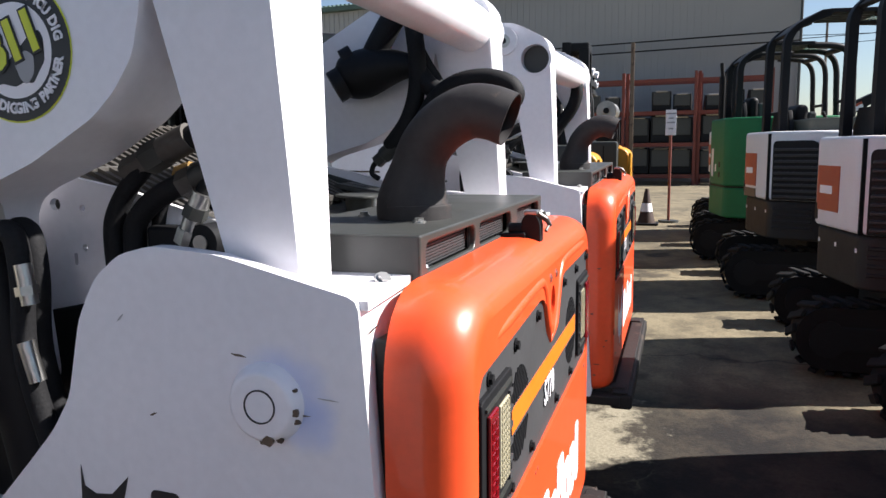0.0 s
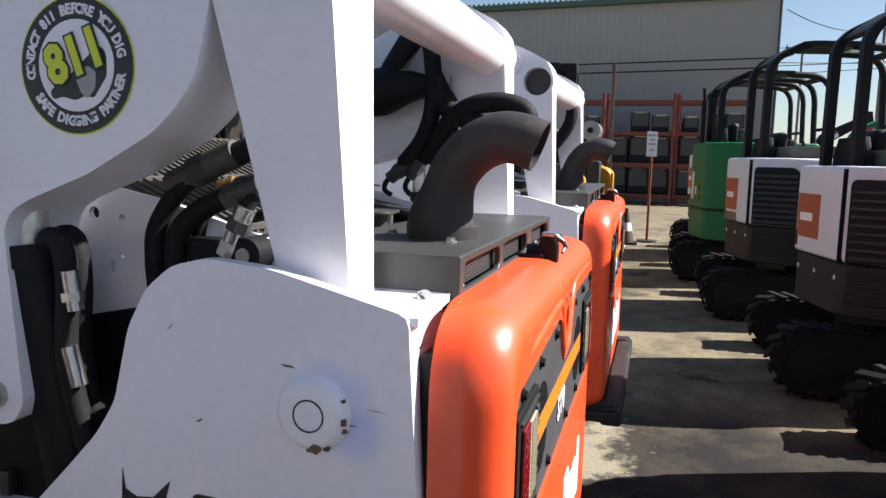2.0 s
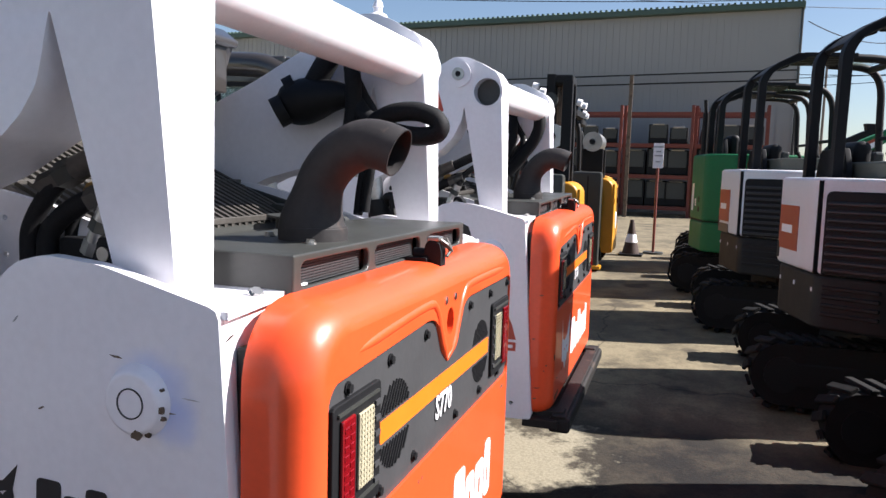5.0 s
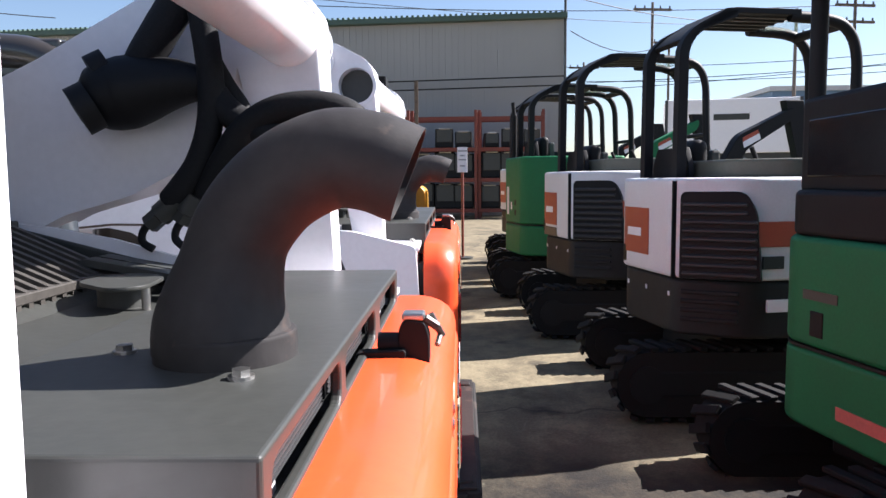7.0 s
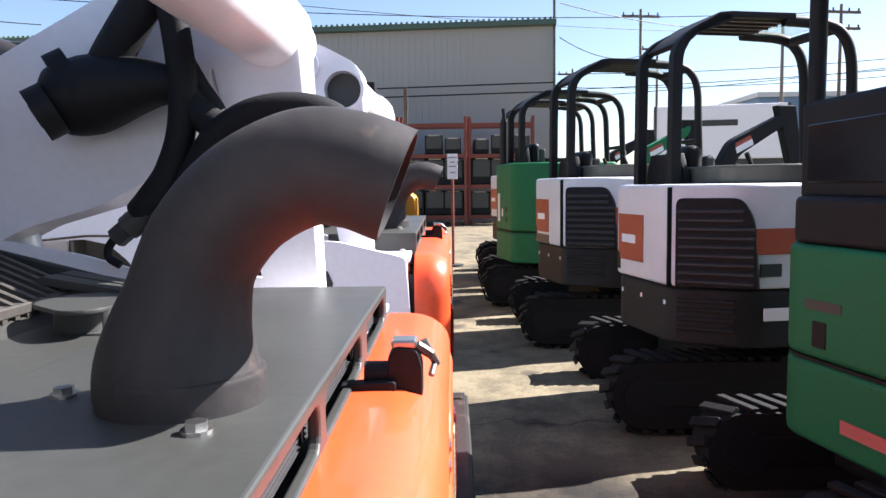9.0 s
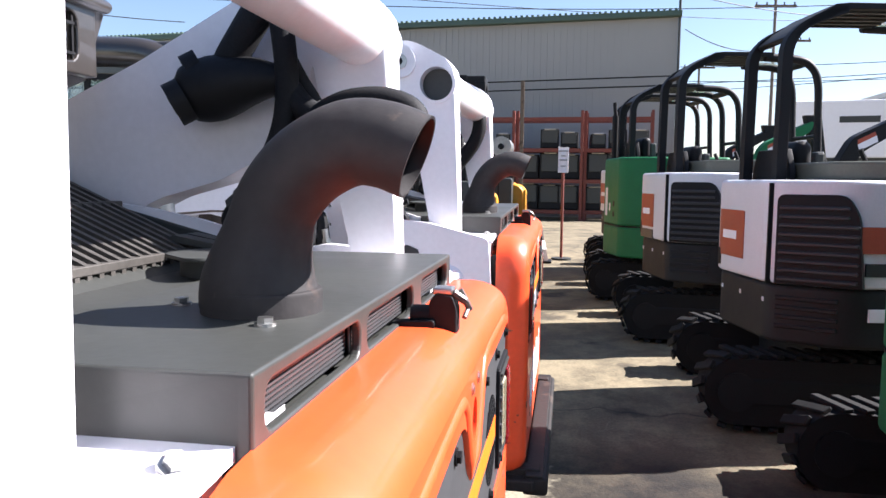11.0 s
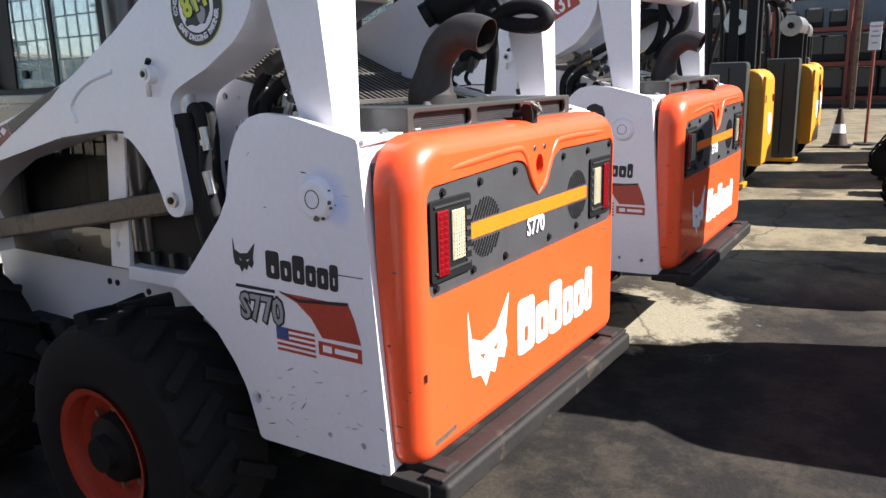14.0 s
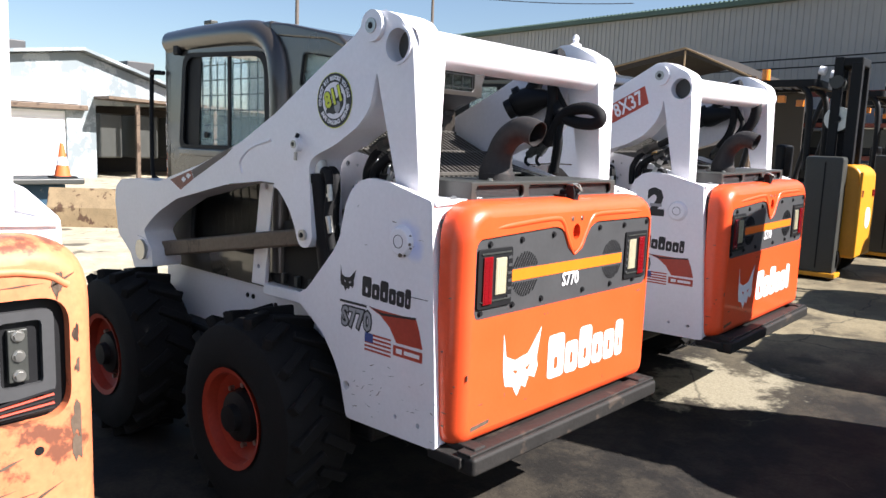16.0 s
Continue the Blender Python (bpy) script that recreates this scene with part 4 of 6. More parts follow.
def tailgate(L, kind):
    paint = OLD_ORANGE if kind == "old" else ORANGE
    far, top = (0.70, 1.368) if kind == "old" else (0.632, 1.392)
    if kind == "old":
        ins = rounded([(-0.60, 1.0), (-0.60, 1.25), (0.640, 1.25), (0.640, 1.0)], 0.06, 6)
    else:
        ins = rounded([(-0.606, 1.00), (-0.606, 1.250), (-0.585, 1.272), (-0.15, 1.292), (-0.10, 1.28), (-0.062, 1.225), (-0.03, 1.192), (0.0, 1.192), (0.035, 1.215), (0.09, 1.28), (0.13, 1.297), (0.56, 1.297), (0.58, 1.28), (0.58, 1.02), (0.56, 1.00)], [0.03, 0.02, 0.02, 0.03, 0.03, 0.02, 0.02, 0.02, 0.02, 0.03, 0.03, 0.02, 0.02, 0.02, 0.02], 3)
    holes = [ins] if kind == "old" else [ins, [(y - 0.012, z) for y, z in [(a * 0.80, b) for a, b in ring(0, 1.264, 0.031, 20)]]]
    # round the rim towards the sides, in three steps
    body = bmesh.new()
    steps = [(0.0, -0.112), (0.0, -0.070), (0.003, -0.050), (0.010, -0.030), (0.021, -0.014), (0.035, -0.004), (0.050, 0.0)]
    rows = []
    for d, x in steps:
        o = rounded([(-0.66 + d, 0.56 + d), (-0.66 + d, top - d), (far - d, top - d), (far - d, 0.56 + d)], [0.06 - d * 0.5, 0.135 - d * 0.8, 0.135 - d * 0.8, 0.06 - d * 0.5], 8)
        rows.append([body.verts.new((x, p[0], p[1])) for p in o])
    for a, b in zip(rows, rows[1:]):
        k = len(a)
        for j in range(k):
            body.faces.new((a[j], a[(j + 1) % k], b[(j + 1) % k], b[j]))
    body.faces.new(rows[0][::-1])
    d = 0.050
    face = rounded([(-0.66 + d, 0.56 + d), (-0.66 + d, top - d), (far - d, top - d), (far - d, 0.56 + d)], [0.06 - d * 0.5, 0.135 - d * 0.8, 0.135 - d * 0.8, 0.06 - d * 0.5], 8)
    front = plate(face, holes, -0.03, 0.0, "yz")
    rim = {(round(p[0], 4), round(p[1], 4)) for p in face}
    bmesh.ops.delete(front, geom=[f for f in front.faces if all(v.co.x < -0.029 for v in f.verts) or all((round(v.co.y, 4), round(v.co.z, 4)) in rim for v in f.verts) and abs(f.normal.x) < 0.5], context="FACES_ONLY")
    merge(body, front)
    bmesh.ops.remove_doubles(body, verts=body.verts, dist=0.0004)
    T = part("tailgate", body, paint, L, "faded orange tailgate with rust and scratches" if kind == "old" else "", smooth=True)
    part("tailgate_back", plate(face, [], -0.032, -0.028, "yz"), BLACK, T)
    part("bumper", box(-0.01, 0.078, -0.665, 0.605, 0.497, 0.562, 0.014, 3), BUMPER, L, smooth=True)
    part("bumper_lip", box(0.0, 0.062, -0.665, 0.605, 0.562, 0.572, 0.004), BUMPER, L)
    part("bumper_shelf", box(-0.12, 0.03, -0.68, 0.66, 0.515, 0.555, 0.006), BUMPER, L)
    for y in (-0.60, 0.52):
        part("bumper_bracket", box(-0.10, 0.05, y - 0.03, y + 0.03, 0.50, 0.580, 0.006), BUMPER, L)
    if kind == "old":
        fr = plate(rounded([(-0.5, 1.05), (-0.5, 1.225), (0.615, 1.225), (0.615, 1.05)], 0.02, 3), [rounded([(0.36, 1.075), (0.36, 1.20), (0.485, 1.20), (0.485, 1.075)], 0.01, 2), rounded([(0.515, 1.075), (0.515, 1.205), (0.592, 1.205), (0.592, 1.075)], 0.01, 2)], -0.026, -0.012, "yz", 0.003)
        part("lamp_frame", fr, PANELGREY, T)
        part("lamp_bracket", box(-0.026, -0.012, 0.530, 0.566, 1.085, 1.190, 0.002), CHARCOAL, T)
        for z in (1.098, 1.138, 1.178):
            bolt(T, -0.012, 0.548, z, (1, 0, 0), 0.009, 0.008)
        for i in range(5):
            zz = 1.012 + i * 0.006
            part("loose_wire", tube(smooth_line([(-0.010, 0.18 + i * 0.03, zz), (-0.006, 0.30, zz - 0.012), (-0.008, 0.46, zz + 0.002), (-0.012, 0.610, zz + 0.008 + i * 0.003)]), 0.0028, 6), DECAL_RED if i % 2 else BLACK, T)
        part("hole", rod((-0.004, 0.575, 0.940), (0.0012, 0.575, 0.940), 0.009, 14), BLACK, T)
        random.seed(12)
        for i in range(26):
            y0, z0 = random.uniform(0.20, 0.645), random.choice([random.uniform(0.62, 0.98), random.uniform(0.86, 0.98), random.uniform(1.265, 1.31)])
            ln, an = random.uniform(0.02, 0.12), random.uniform(-0.25, 0.5)
            wd = random.uniform(0.0015, 0.005)
            d = Vector((math.cos(an), math.sin(an)))
            q = Vector((-d.y, d.x)) * wd
            a, e = Vector((y0, z0)), Vector((min(0.652, y0 + ln * d.x), z0 + ln * d.y))
            part("scratch", plate([tuple(a), tuple(a.lerp(e, 0.4) - q), tuple(e), tuple(a.lerp(e, 0.6) + q * 0.6)], [], -0.003, 0.0008, "yz"), RUSTSTEEL, T)
        for y0, z0, r in ((0.652, 0.99, 0.026), (0.648, 0.93, 0.020), (0.655, 1.10, 0.012), (0.652, 1.17, 0.012), (0.62, 1.272, 0.018), (0.50, 1.285, 0.014)):
            o = [(y0 + math.cos(a) * r * random.uniform(0.35, 0.8), z0 + math.sin(a) * r * random.uniform(0.7, 1.9)) for a in np.linspace(0, 2 * math.pi, 15)[:-1]]
            part("bare_patch", plate([(min(p[0], 0.657), p[1]) for p in o], [], -0.003, 0.0008, "yz"), RUSTSTEEL, T, "bare rusty patch")
        q = smooth_line([(-0.004, -0.55, 1.300), (-0.004, 0.40, 1.306), (-0.004, 0.58, 1.298), (-0.006, 0.64, 1.270)])
        part("pressed_roll", tube(q, 0.009, 12), paint, T, smooth=True)
        return
    part("insert_panel", plate([(y * 0.998, z) for y, z in ins], [], -0.028, -0.006, "yz", 0.0015), PANELGREY, T)
    part("stripe", box(-0.006, -0.0045, -0.405, 0.355, 1.112, 1.153), DECAL_ORANGE, T, "orange stripe")
    for y, z in ((-0.530, 1.252), (-0.353, 1.256), (-0.159, 1.262), (0.165, 1.27), (0.36, 1.27), (0.555, 1.275), (-0.57, 1.022), (-0.395, 1.03), (-0.22, 1.03), (0.06, 1.03), (0.27, 1.03), (0.46, 1.03)):
        bolt(T, -0.006, y, z, (1, 0, 0), 0.0085, 0.008, "screw", BLACK)
    for y in (-0.045, 0.02):
        bolt(T, 0.0, y, 1.315, (1, 0, 0), 0.007, 0.003, "rivet", STEEL)
    for y0, flip in ((-0.594, 1), (0.375, -1)):
        w = 0.185
        lamp = part("tail_lamp", plate(rounded([(y0, 1.035), (y0, 1.238), (y0 + w, 1.238), (y0 + w, 1.035)], 0.012, 3), [], -0.0075, 0.002, "yz", 0.002), BLACK, T)
        r0 = y0 + 0.022 if flip > 0 else y0 + w - 0.078
        c0 = y0 + 0.088 if flip > 0 else y0 + 0.024
        red = part("red_lens", box(0.002, 0.009, r0, r0 + 0.048, 1.050, 1.212, 0.003), REDLENS, lamp)
        for i in range(10):
            for k in range(2):
                part("lens_dimple", box(0.009, 0.0105, r0 + 0.006 + k * 0.020, r0 + 0.020 + k * 0.020, 1.058 + i * 0.0148, 1.067 + i * 0.0148, 0.0015, 1), REDLENS, red)
        clear = part("clear_lens", box(0.002, 0.007, c0, c0 + 0.058, 1.078, 1.205, 0.002), CLEARLENS, lamp)
        for i in range(13):
            part("lens_rib", box(0.007, 0.0082, c0 + 0.003, c0 + 0.055, 1.081 + i * 0.0094, 1.0855 + i * 0.0094), CLEARLENS, clear)
        for i in range(5):
            part("lens_rib", box(0.0071, 0.0086, c0 + 0.006 + i * 0.011, c0 + 0.009 + i * 0.011, 1.08, 1.203), CLEARLENS, clear)
        for z in (1.060, 1.222):
            part("bezel_bar", box(0.002, 0.006, y0 + 0.014, y0 + w - 0.014, z - 0.0025, z + 0.0025), CHARCOAL, lamp)
        for i in range(6):
            part("bezel_slit", box(0.002, 0.0055, (y0 + w - 0.028) if flip > 0 else y0 + 0.006, (y0 + w - 0.008) if flip > 0 else y0 + 0.020, 1.062 + i * 0.027, 1.071 + i * 0.027), PANELGREY, lamp)
    for yc in (-0.325, 0.275):
        for i in range(-6, 7):
            half = math.sqrt(max(0.0, 0.0064 - (i * 0.0125) ** 2))
            d = Vector((0.55, 0.835))
            c = Vector((yc, 1.132)) + Vector((0.835, -0.55)) * (i * 0.0125)
            for lo, hi in ((max(-half, (1.160 - c.y) / d.y), half), (-half, min(half, (1.104 - c.y) / d.y))):
                if hi - lo < 0.008:
                    continue
                a, e, w = c + d * lo, c + d * hi, Vector((0.835, -0.55)) * 0.0028
                part("vent_slat", plate([tuple(a - w), tuple(a + w), tuple(e + w), tuple(e - w)], [], -0.0065, -0.0035, "yz"), BLACK, T)
    # pressed roll over the insert, running down into the tongue
    for pts in ([(-0.535, 1.300), (-0.42, 1.310), (-0.17, 1.322), (-0.11, 1.308), (-0.078, 1.262), (-0.048, 1.214), (-0.012, 1.176)], [(0.545, 1.322), (0.40, 1.326), (0.15, 1.326), (0.095, 1.308), (0.058, 1.256), (0.026, 1.205), (-0.010, 1.176)]):
        q = smooth_line([(-0.0065, y, z) for y, z in pts])
        k = len(q)
        part("pressed_roll", tube(q, [0.004 + 0.0075 * min(1, i / 6, (k - 1 - i) / 6) for i in range(k)], 14), paint, T, smooth=True)
    random.seed(8)
    for i in range(6):
        z, x = random.uniform(0.62, 1.33), random.uniform(-0.10, -0.03)
        w, h = random.uniform(0.006, 0.03), random.uniform(0.0015, 0.004)
        part("side_scuff", plate([(x, z), (x + w * 0.5, z - h), (min(x + w, -0.022), z + h * 0.4), (x + w * 0.4, z + h)], [], -0.6606, -0.657, "xz"), DECAL_BLACK if i % 2 else RUSTSTEEL, T)
    model_text(T, "S770", 0.072, on_rear(-0.0055, -0.03, 1.082), DECAL_WHITE, 0.82, DECAL_BLACK)
    head_mark(T, on_rear(0.0002, -0.325, 0.805), 0.225, DECAL_WHITE)
    wordmark(T, on_rear(0.0002, 0.12, 0.792), 0.56, 0.17, DECAL_WHITE)
    part("scuff", plate(rounded([(-0.60, 0.615), (-0.60, 0.632), (-0.50, 0.640), (-0.50, 0.625)], 0.006, 2), [], -0.002, 0.0006, "yz"), RUSTSTEEL, T)
    for y, z, w, h in ((-0.628, 0.80, 0.006, 0.02), (-0.56, 0.70, 0.02, 0.004), (-0.42, 0.70, 0.004, 0.015), (-0.20, 0.965, 0.006, 0.006), (-0.18, 0.966, 0.006, 0.006), (0.50, 0.97, 0.03, 0.008), (0.25, 0.63, 0.004, 0.012), (-0.30, 0.66, 0.018, 0.004)):
        part("chip", box(-0.002, 0.0006, y, y + w, z, z + h), RUSTSTEEL, T)


def engine_top(L):
    x0, x1, y0, y1, zb, zt = -0.40, -0.118, -0.515, 0.445, 1.375, 1.452
    span = ((-0.49, -0.215), (-0.185, 0.085), (0.145, 0.41))
    rear = [(y0, zb), (y0, zt), (y1, zt), (y1, zb)]
    sheet = plate(rear, [rounded([(a, 1.396), (a, 1.438), (c, 1.438), (c, 1.396)], 0.019, 5) for a, c in span], x1 - 0.004, x1 + 0.008, "yz")
    shell = box(x0, x1 - 0.004, y0, y1, zb, zt)
    bmesh.ops.delete(shell, geom=[f for f in shell.faces if f.normal.x > 0.9], context="FACES_ONLY")
    merge(sheet, shell)
    bmesh.ops.remove_doubles(sheet, verts=sheet.verts, dist=0.0004)
    bevelled(sheet, 0.005, 3, 50)
    B = part("hood_box", sheet, CHARCOAL, L, "charcoal steel grille box")
    for a, c in span:
        part("louvre_mesh", box(x1 - 0.030, x1 - 0.014, a - 0.01, c + 0.01, 1.392, 1.442), BLACK, B)
        bm = bmesh.new()
        n = int((c - a) / 0.005)
        for i in range(n):
            box(x1 - 0.014, x1 - 0.0125, a + i * 0.005, a + i * 0.005 + 0.0022, 1.394, 1.440, 0, 1, bm)
        for i in range(9):
            box(x1 - 0.0125, x1 - 0.011, a, c, 1.395 + i * 0.005, 1.3970 + i * 0.005, 0, 1, bm)
        tagged(part("louvre_grid", bm, PANELGREY, B), kind="stuff")
    part("box_foot", box(x1 - 0.05, x1 + 0.010, y0, y1, 1.345, 1.374, 0.003), CHARCOAL, B)
    part("box_seal", box(x1 + 0.006, x1 + 0.024, y0 + 0.02, y1 - 0.02, 1.352, 1.372, 0.004), BLACK, B)
    for x, y in ((-0.176, -0.334), (-0.320, -0.238), (-0.262, -0.118)):
        bolt(B, x, y, zt, (0, 0, 1), 0.0085, 0.0085)
    # exhaust elbow on a flared foot
    part("pipe_collar", lathe([(0.0675, zt - 0.002), (0.0675, zt + 0.022), (0.0662, zt + 0.0255), (0.058, zt + 0.028)], 48, "z", (-0.215, -0.25, 0)), PIPE, B, smooth=True)
    p = smooth_line([(-0.218, -0.25, 1.458), (-0.217, -0.25, 1.490), (-0.209, -0.25, 1.530), (-0.194, -0.25, 1.575), (-0.160, -0.25, 1.615), (-0.112, -0.25, 1.639), (-0.072, -0.25, 1.637), (-0.037, -0.25, 1.624)], 8)
    part("exhaust_pipe", tube(p, [0.0470 + 0.0095 * (1 + math.cos(math.pi * min(1, max(0, i - 3) / 20))) for i in range(len(p))], 40, cap=False, inner=0.0028), PIPE, B, "dark sooty steel exhaust elbow", smooth=True)
    # latch over the tailgate's lip
    lt = part("tailgate_latch", plate(rounded([(-0.072, 1.384), (-0.070, 1.428), (-0.060, 1.440), (-0.036, 1.436), (-0.030, 1.416), (-0.030, 1.372), (-0.052, 1.378)], 0.005, 2), [], 0.0, 0.036, "xz", 0.003), BLACK, L, smooth=True)
    part("latch_cap", box(-0.066, -0.036, 0.002, 0.034, 1.437, 1.447, 0.003), STEEL, lt)
    part("latch_pivot", rod((-0.098, 0.016, 1.405), (-0.068, 0.016, 1.405), 0.015, 16, 0.003), BLACK, lt, smooth=True)
    part("latch_strap", plate(rounded([(-0.125, 1.374), (-0.125, 1.398), (-0.060, 1.402), (-0.060, 1.390)], 0.004, 2), [], -0.012, 0.012, "xz", 0.002), BLACK, lt)
    for a, b, w in (((-0.036, 0.008, 1.440), (-0.020, 0.014, 1.428), 0.006), ((-0.022, 0.012, 1.432), (-0.014, 0.026, 1.414), 0.005), ((-0.030, 0.026, 1.442), (-0.018, 0.030, 1.420), 0.0055), ((-0.016, 0.024, 1.416), (-0.020, 0.010, 1.404), 0.004)):
        part("latch_spring", rod(a, b, w, 7, 0.001), SLAT, lt, smooth=True)
    # sloping hood with slats, brackets
    hd = part("hood", plate([(-1.065, 1.18), (-1.065, 1.630), (-0.60, 1.425), (-0.415, 1.420), (-0.415, 1.18)], [], -0.44, 0.46, "xz", 0.008), CHARCOAL, L)
    for i in range(27):
        y = -0.41 + i * 0.031
        part("grille_slat", plate([(-1.055, 1.626), (-1.055, 1.648), (-0.625, 1.458), (-0.625, 1.436)], [], y, y + 0.012, "xz"), SLAT, hd)
    for x in (-1.05, -0.84, -0.635):
        z = 1.635 - (x + 1.055) * 0.4419
        part("slat_bar", box(x - 0.012, x + 0.012, -0.42, 0.44, z - 0.006, z + 0.010, 0.002, 1), SLAT, hd)
    part("hood_rail", plate([(-0.985, 1.50), (-0.985, 1.572), (-0.42, 1.425), (-0.42, 1.352)], [], 0.452, 0.492, "xz", 0.005), CHARCOAL, hd)
    part("rail_web", plate([(-0.985, 1.47), (-0.985, 1.545), (-0.42, 1.40), (-0.42, 1.36)], [], 0.440, 0.452, "xz", 0.002), BLACK, hd)
    for y in (0.345, 0.40):
        part("hood_bracket", plate(rounded([(-0.70, 1.462), (-0.66, 1.486), (-0.47, 1.452), (-0.455, 1.436), (-0.455, 1.424), (-0.47, 1.440), (-0.66, 1.472)], 0.004, 2), [], y, y + 0.045, "xz", 0.002), CHARCOAL, hd, smooth=True)
    c = part("hood_catch", plate(rounded([(-0.600, 0.20), (-0.590, 0.29), (-0.54, 0.315), (-0.480, 0.27), (-0.465, 0.15), (-0.51, 0.12)], 0.03, 5), [], 1.458, 1.465, "xy", 0.002), CHARCOAL, hd, smooth=True)
    part("catch_post", rod((-0.535, 0.220, 1.415), (-0.535, 0.220, 1.459), 0.036, 22, 0.004), CHARCOAL, c, smooth=True)
    part("catch_pin", rod((-0.480, 0.185, 1.415), (-0.480, 0.185, 1.459), 0.007, 10), STEEL, c, smooth=True)


def plumbing(L, tagged_one=False):
    """Hoses beside the upright, and the coupler block hanging inside the far arm."""
    y = -0.50
    runs = [([(-0.66, y, 1.36), (-0.664, y, 1.415), (-0.660, y, 1.464), (-0.632, y, 1.512), (-0.595, y, 1.552)], 0.017), ([(-0.62, y, 1.36), (-0.622, y, 1.421), (-0.616, y, 1.460), (-0.585, y, 1.492), (-0.545, y, 1.515), (-0.500, y, 1.532)], 0.019),
            ([(-0.545, y, 1.578), (-0.50, y, 1.597), (-0.45, y + 0.01, 1.623), (-0.38, y + 0.03, 1.66)], 0.020), ([(-0.60, y + 0.03, 1.43), (-0.58, y + 0.03, 1.50), (-0.52, y + 0.03, 1.545), (-0.44, y + 0.03, 1.56)], 0.013), ([(-0.52, y - 0.01, 1.36), (-0.515, y - 0.01, 1.43)], 0.014),
            ([(-0.478, y - 0.01, 1.508), (-0.45, y, 1.56), (-0.40, y + 0.02, 1.60)], 0.013), ([(-0.64, y + 0.05, 1.44), (-0.56, y + 0.05, 1.475), (-0.46, y + 0.05, 1.50)], 0.011)]
    for r, w in runs:
        part("hydraulic_hose", tube(smooth_line(r), w, 12), HOSE, L, smooth=True)
    for a, b, w, hexed, material in (((-0.628, y, 1.545), (-0.585, y, 1.563), 0.021, True, SLAT), ((-0.585, y, 1.563), (-0.552, y, 1.578), 0.026, True, CHARCOAL), ((-0.552, y, 1.578), (-0.50, y, 1.600), 0.024, False, SLAT),
                                     ((-0.520, y, 1.523), (-0.495, y, 1.533), 0.024, True, SLAT), ((-0.495, y, 1.533), (-0.455, y, 1.548), 0.021, False, CHARCOAL), ((-0.515, y - 0.01, 1.429), (-0.505, y - 0.01, 1.452), 0.019, True, STEEL), ((-0.505, y - 0.01, 1.452), (-0.496, y - 0.01, 1.471), 0.016, False, STEEL),
                                     ((-0.496, y - 0.01, 1.471), (-0.487, y - 0.01, 1.490), 0.020, True, CHARCOAL), ((-0.487, y - 0.01, 1.490), (-0.476, y - 0.01, 1.512), 0.017, False, STEEL), ((-0.55, y + 0.03, 1.535), (-0.52, y + 0.03, 1.545), 0.018, True, BRASS)):
        part("hose_nut" if hexed else "hose_crimp", rod(a, b, w, 6 if hexed else 14, 0.003), material, L, smooth=not hexed)
    part("valve_body", rod((-0.478, -0.52, 1.432), (-0.478, -0.44, 1.432), 0.030, 16, 0.006), BLACK, L, smooth=True)
    part("valve_bore", rod((-0.478, -0.521, 1.432), (-0.478, -0.5235, 1.432), 0.013, 14), STEEL, L)
    part("valve_block", box(-0.60, -0.53, -0.50, -0.44, 1.36, 1.455, 0.008), BLACK, L)
    y = 0.44
    C = part("coupler_block", tube(smooth_line([(-0.668, y - 0.01, 1.775), (-0.655, y - 0.01, 1.778), (-0.62, y, 1.785), (-0.575, y, 1.795), (-0.52, y, 1.803), (-0.475, y, 1.803), (-0.44, y, 1.800)], 3), [0.034, 0.048, 0.056, 0.060, 0.063, 0.066, 0.067, 0.068, 0.066, 0.063, 0.058, 0.052, 0.047, 0.042, 0.037, 0.033, 0.030, 0.028, 0.026][:19], 22), BLACK, L, smooth=True)
    for dy, x, z, r in ((-0.02, -0.652, 1.822, 0.036), (-0.045, -0.672, 1.752, 0.046)):
        a, d = Vector((x, y + dy, z)), Vector((-0.72, -0.35, -0.45)).normalized()
        part("coupler_flange", rod(a - d * 0.022, a + d * 0.010, r, 22, 0.010), BLACK, C, smooth=True)
        part("flange_face", rod(a + d * 0.009, a + d * 0.0115, r * 0.45, 16), CHARCOAL, C, smooth=True)
    hs = [([(-0.595, y, 1.80), (-0.575, y, 1.845), (-0.55, y, 1.885), (-0.52, y, 1.93), (-0.485, y, 1.975), (-0.42, y, 1.995)], 0.034),
          ([(-0.465, y - 0.02, 1.965), (-0.452, y - 0.02, 1.889), (-0.444, y - 0.02, 1.80), (-0.450, y - 0.02, 1.72), (-0.475, y - 0.015, 1.655), (-0.507, y - 0.01, 1.613), (-0.535, y, 1.585)], 0.024),
          ([(-0.575, y, 1.545), (-0.590, y, 1.528), (-0.592, y, 1.508), (-0.572, y, 1.494)], 0.0075),
          ([(-0.455, y, 1.86), (-0.425, y + 0.01, 1.80), (-0.395, y + 0.01, 1.75), (-0.40, y, 1.70), (-0.445, y - 0.01, 1.63), (-0.478, y, 1.592)], 0.017),
          ([(-0.515, y, 1.548), (-0.527, y, 1.530), (-0.528, y, 1.512), (-0.512, y, 1.496)], 0.0075)]
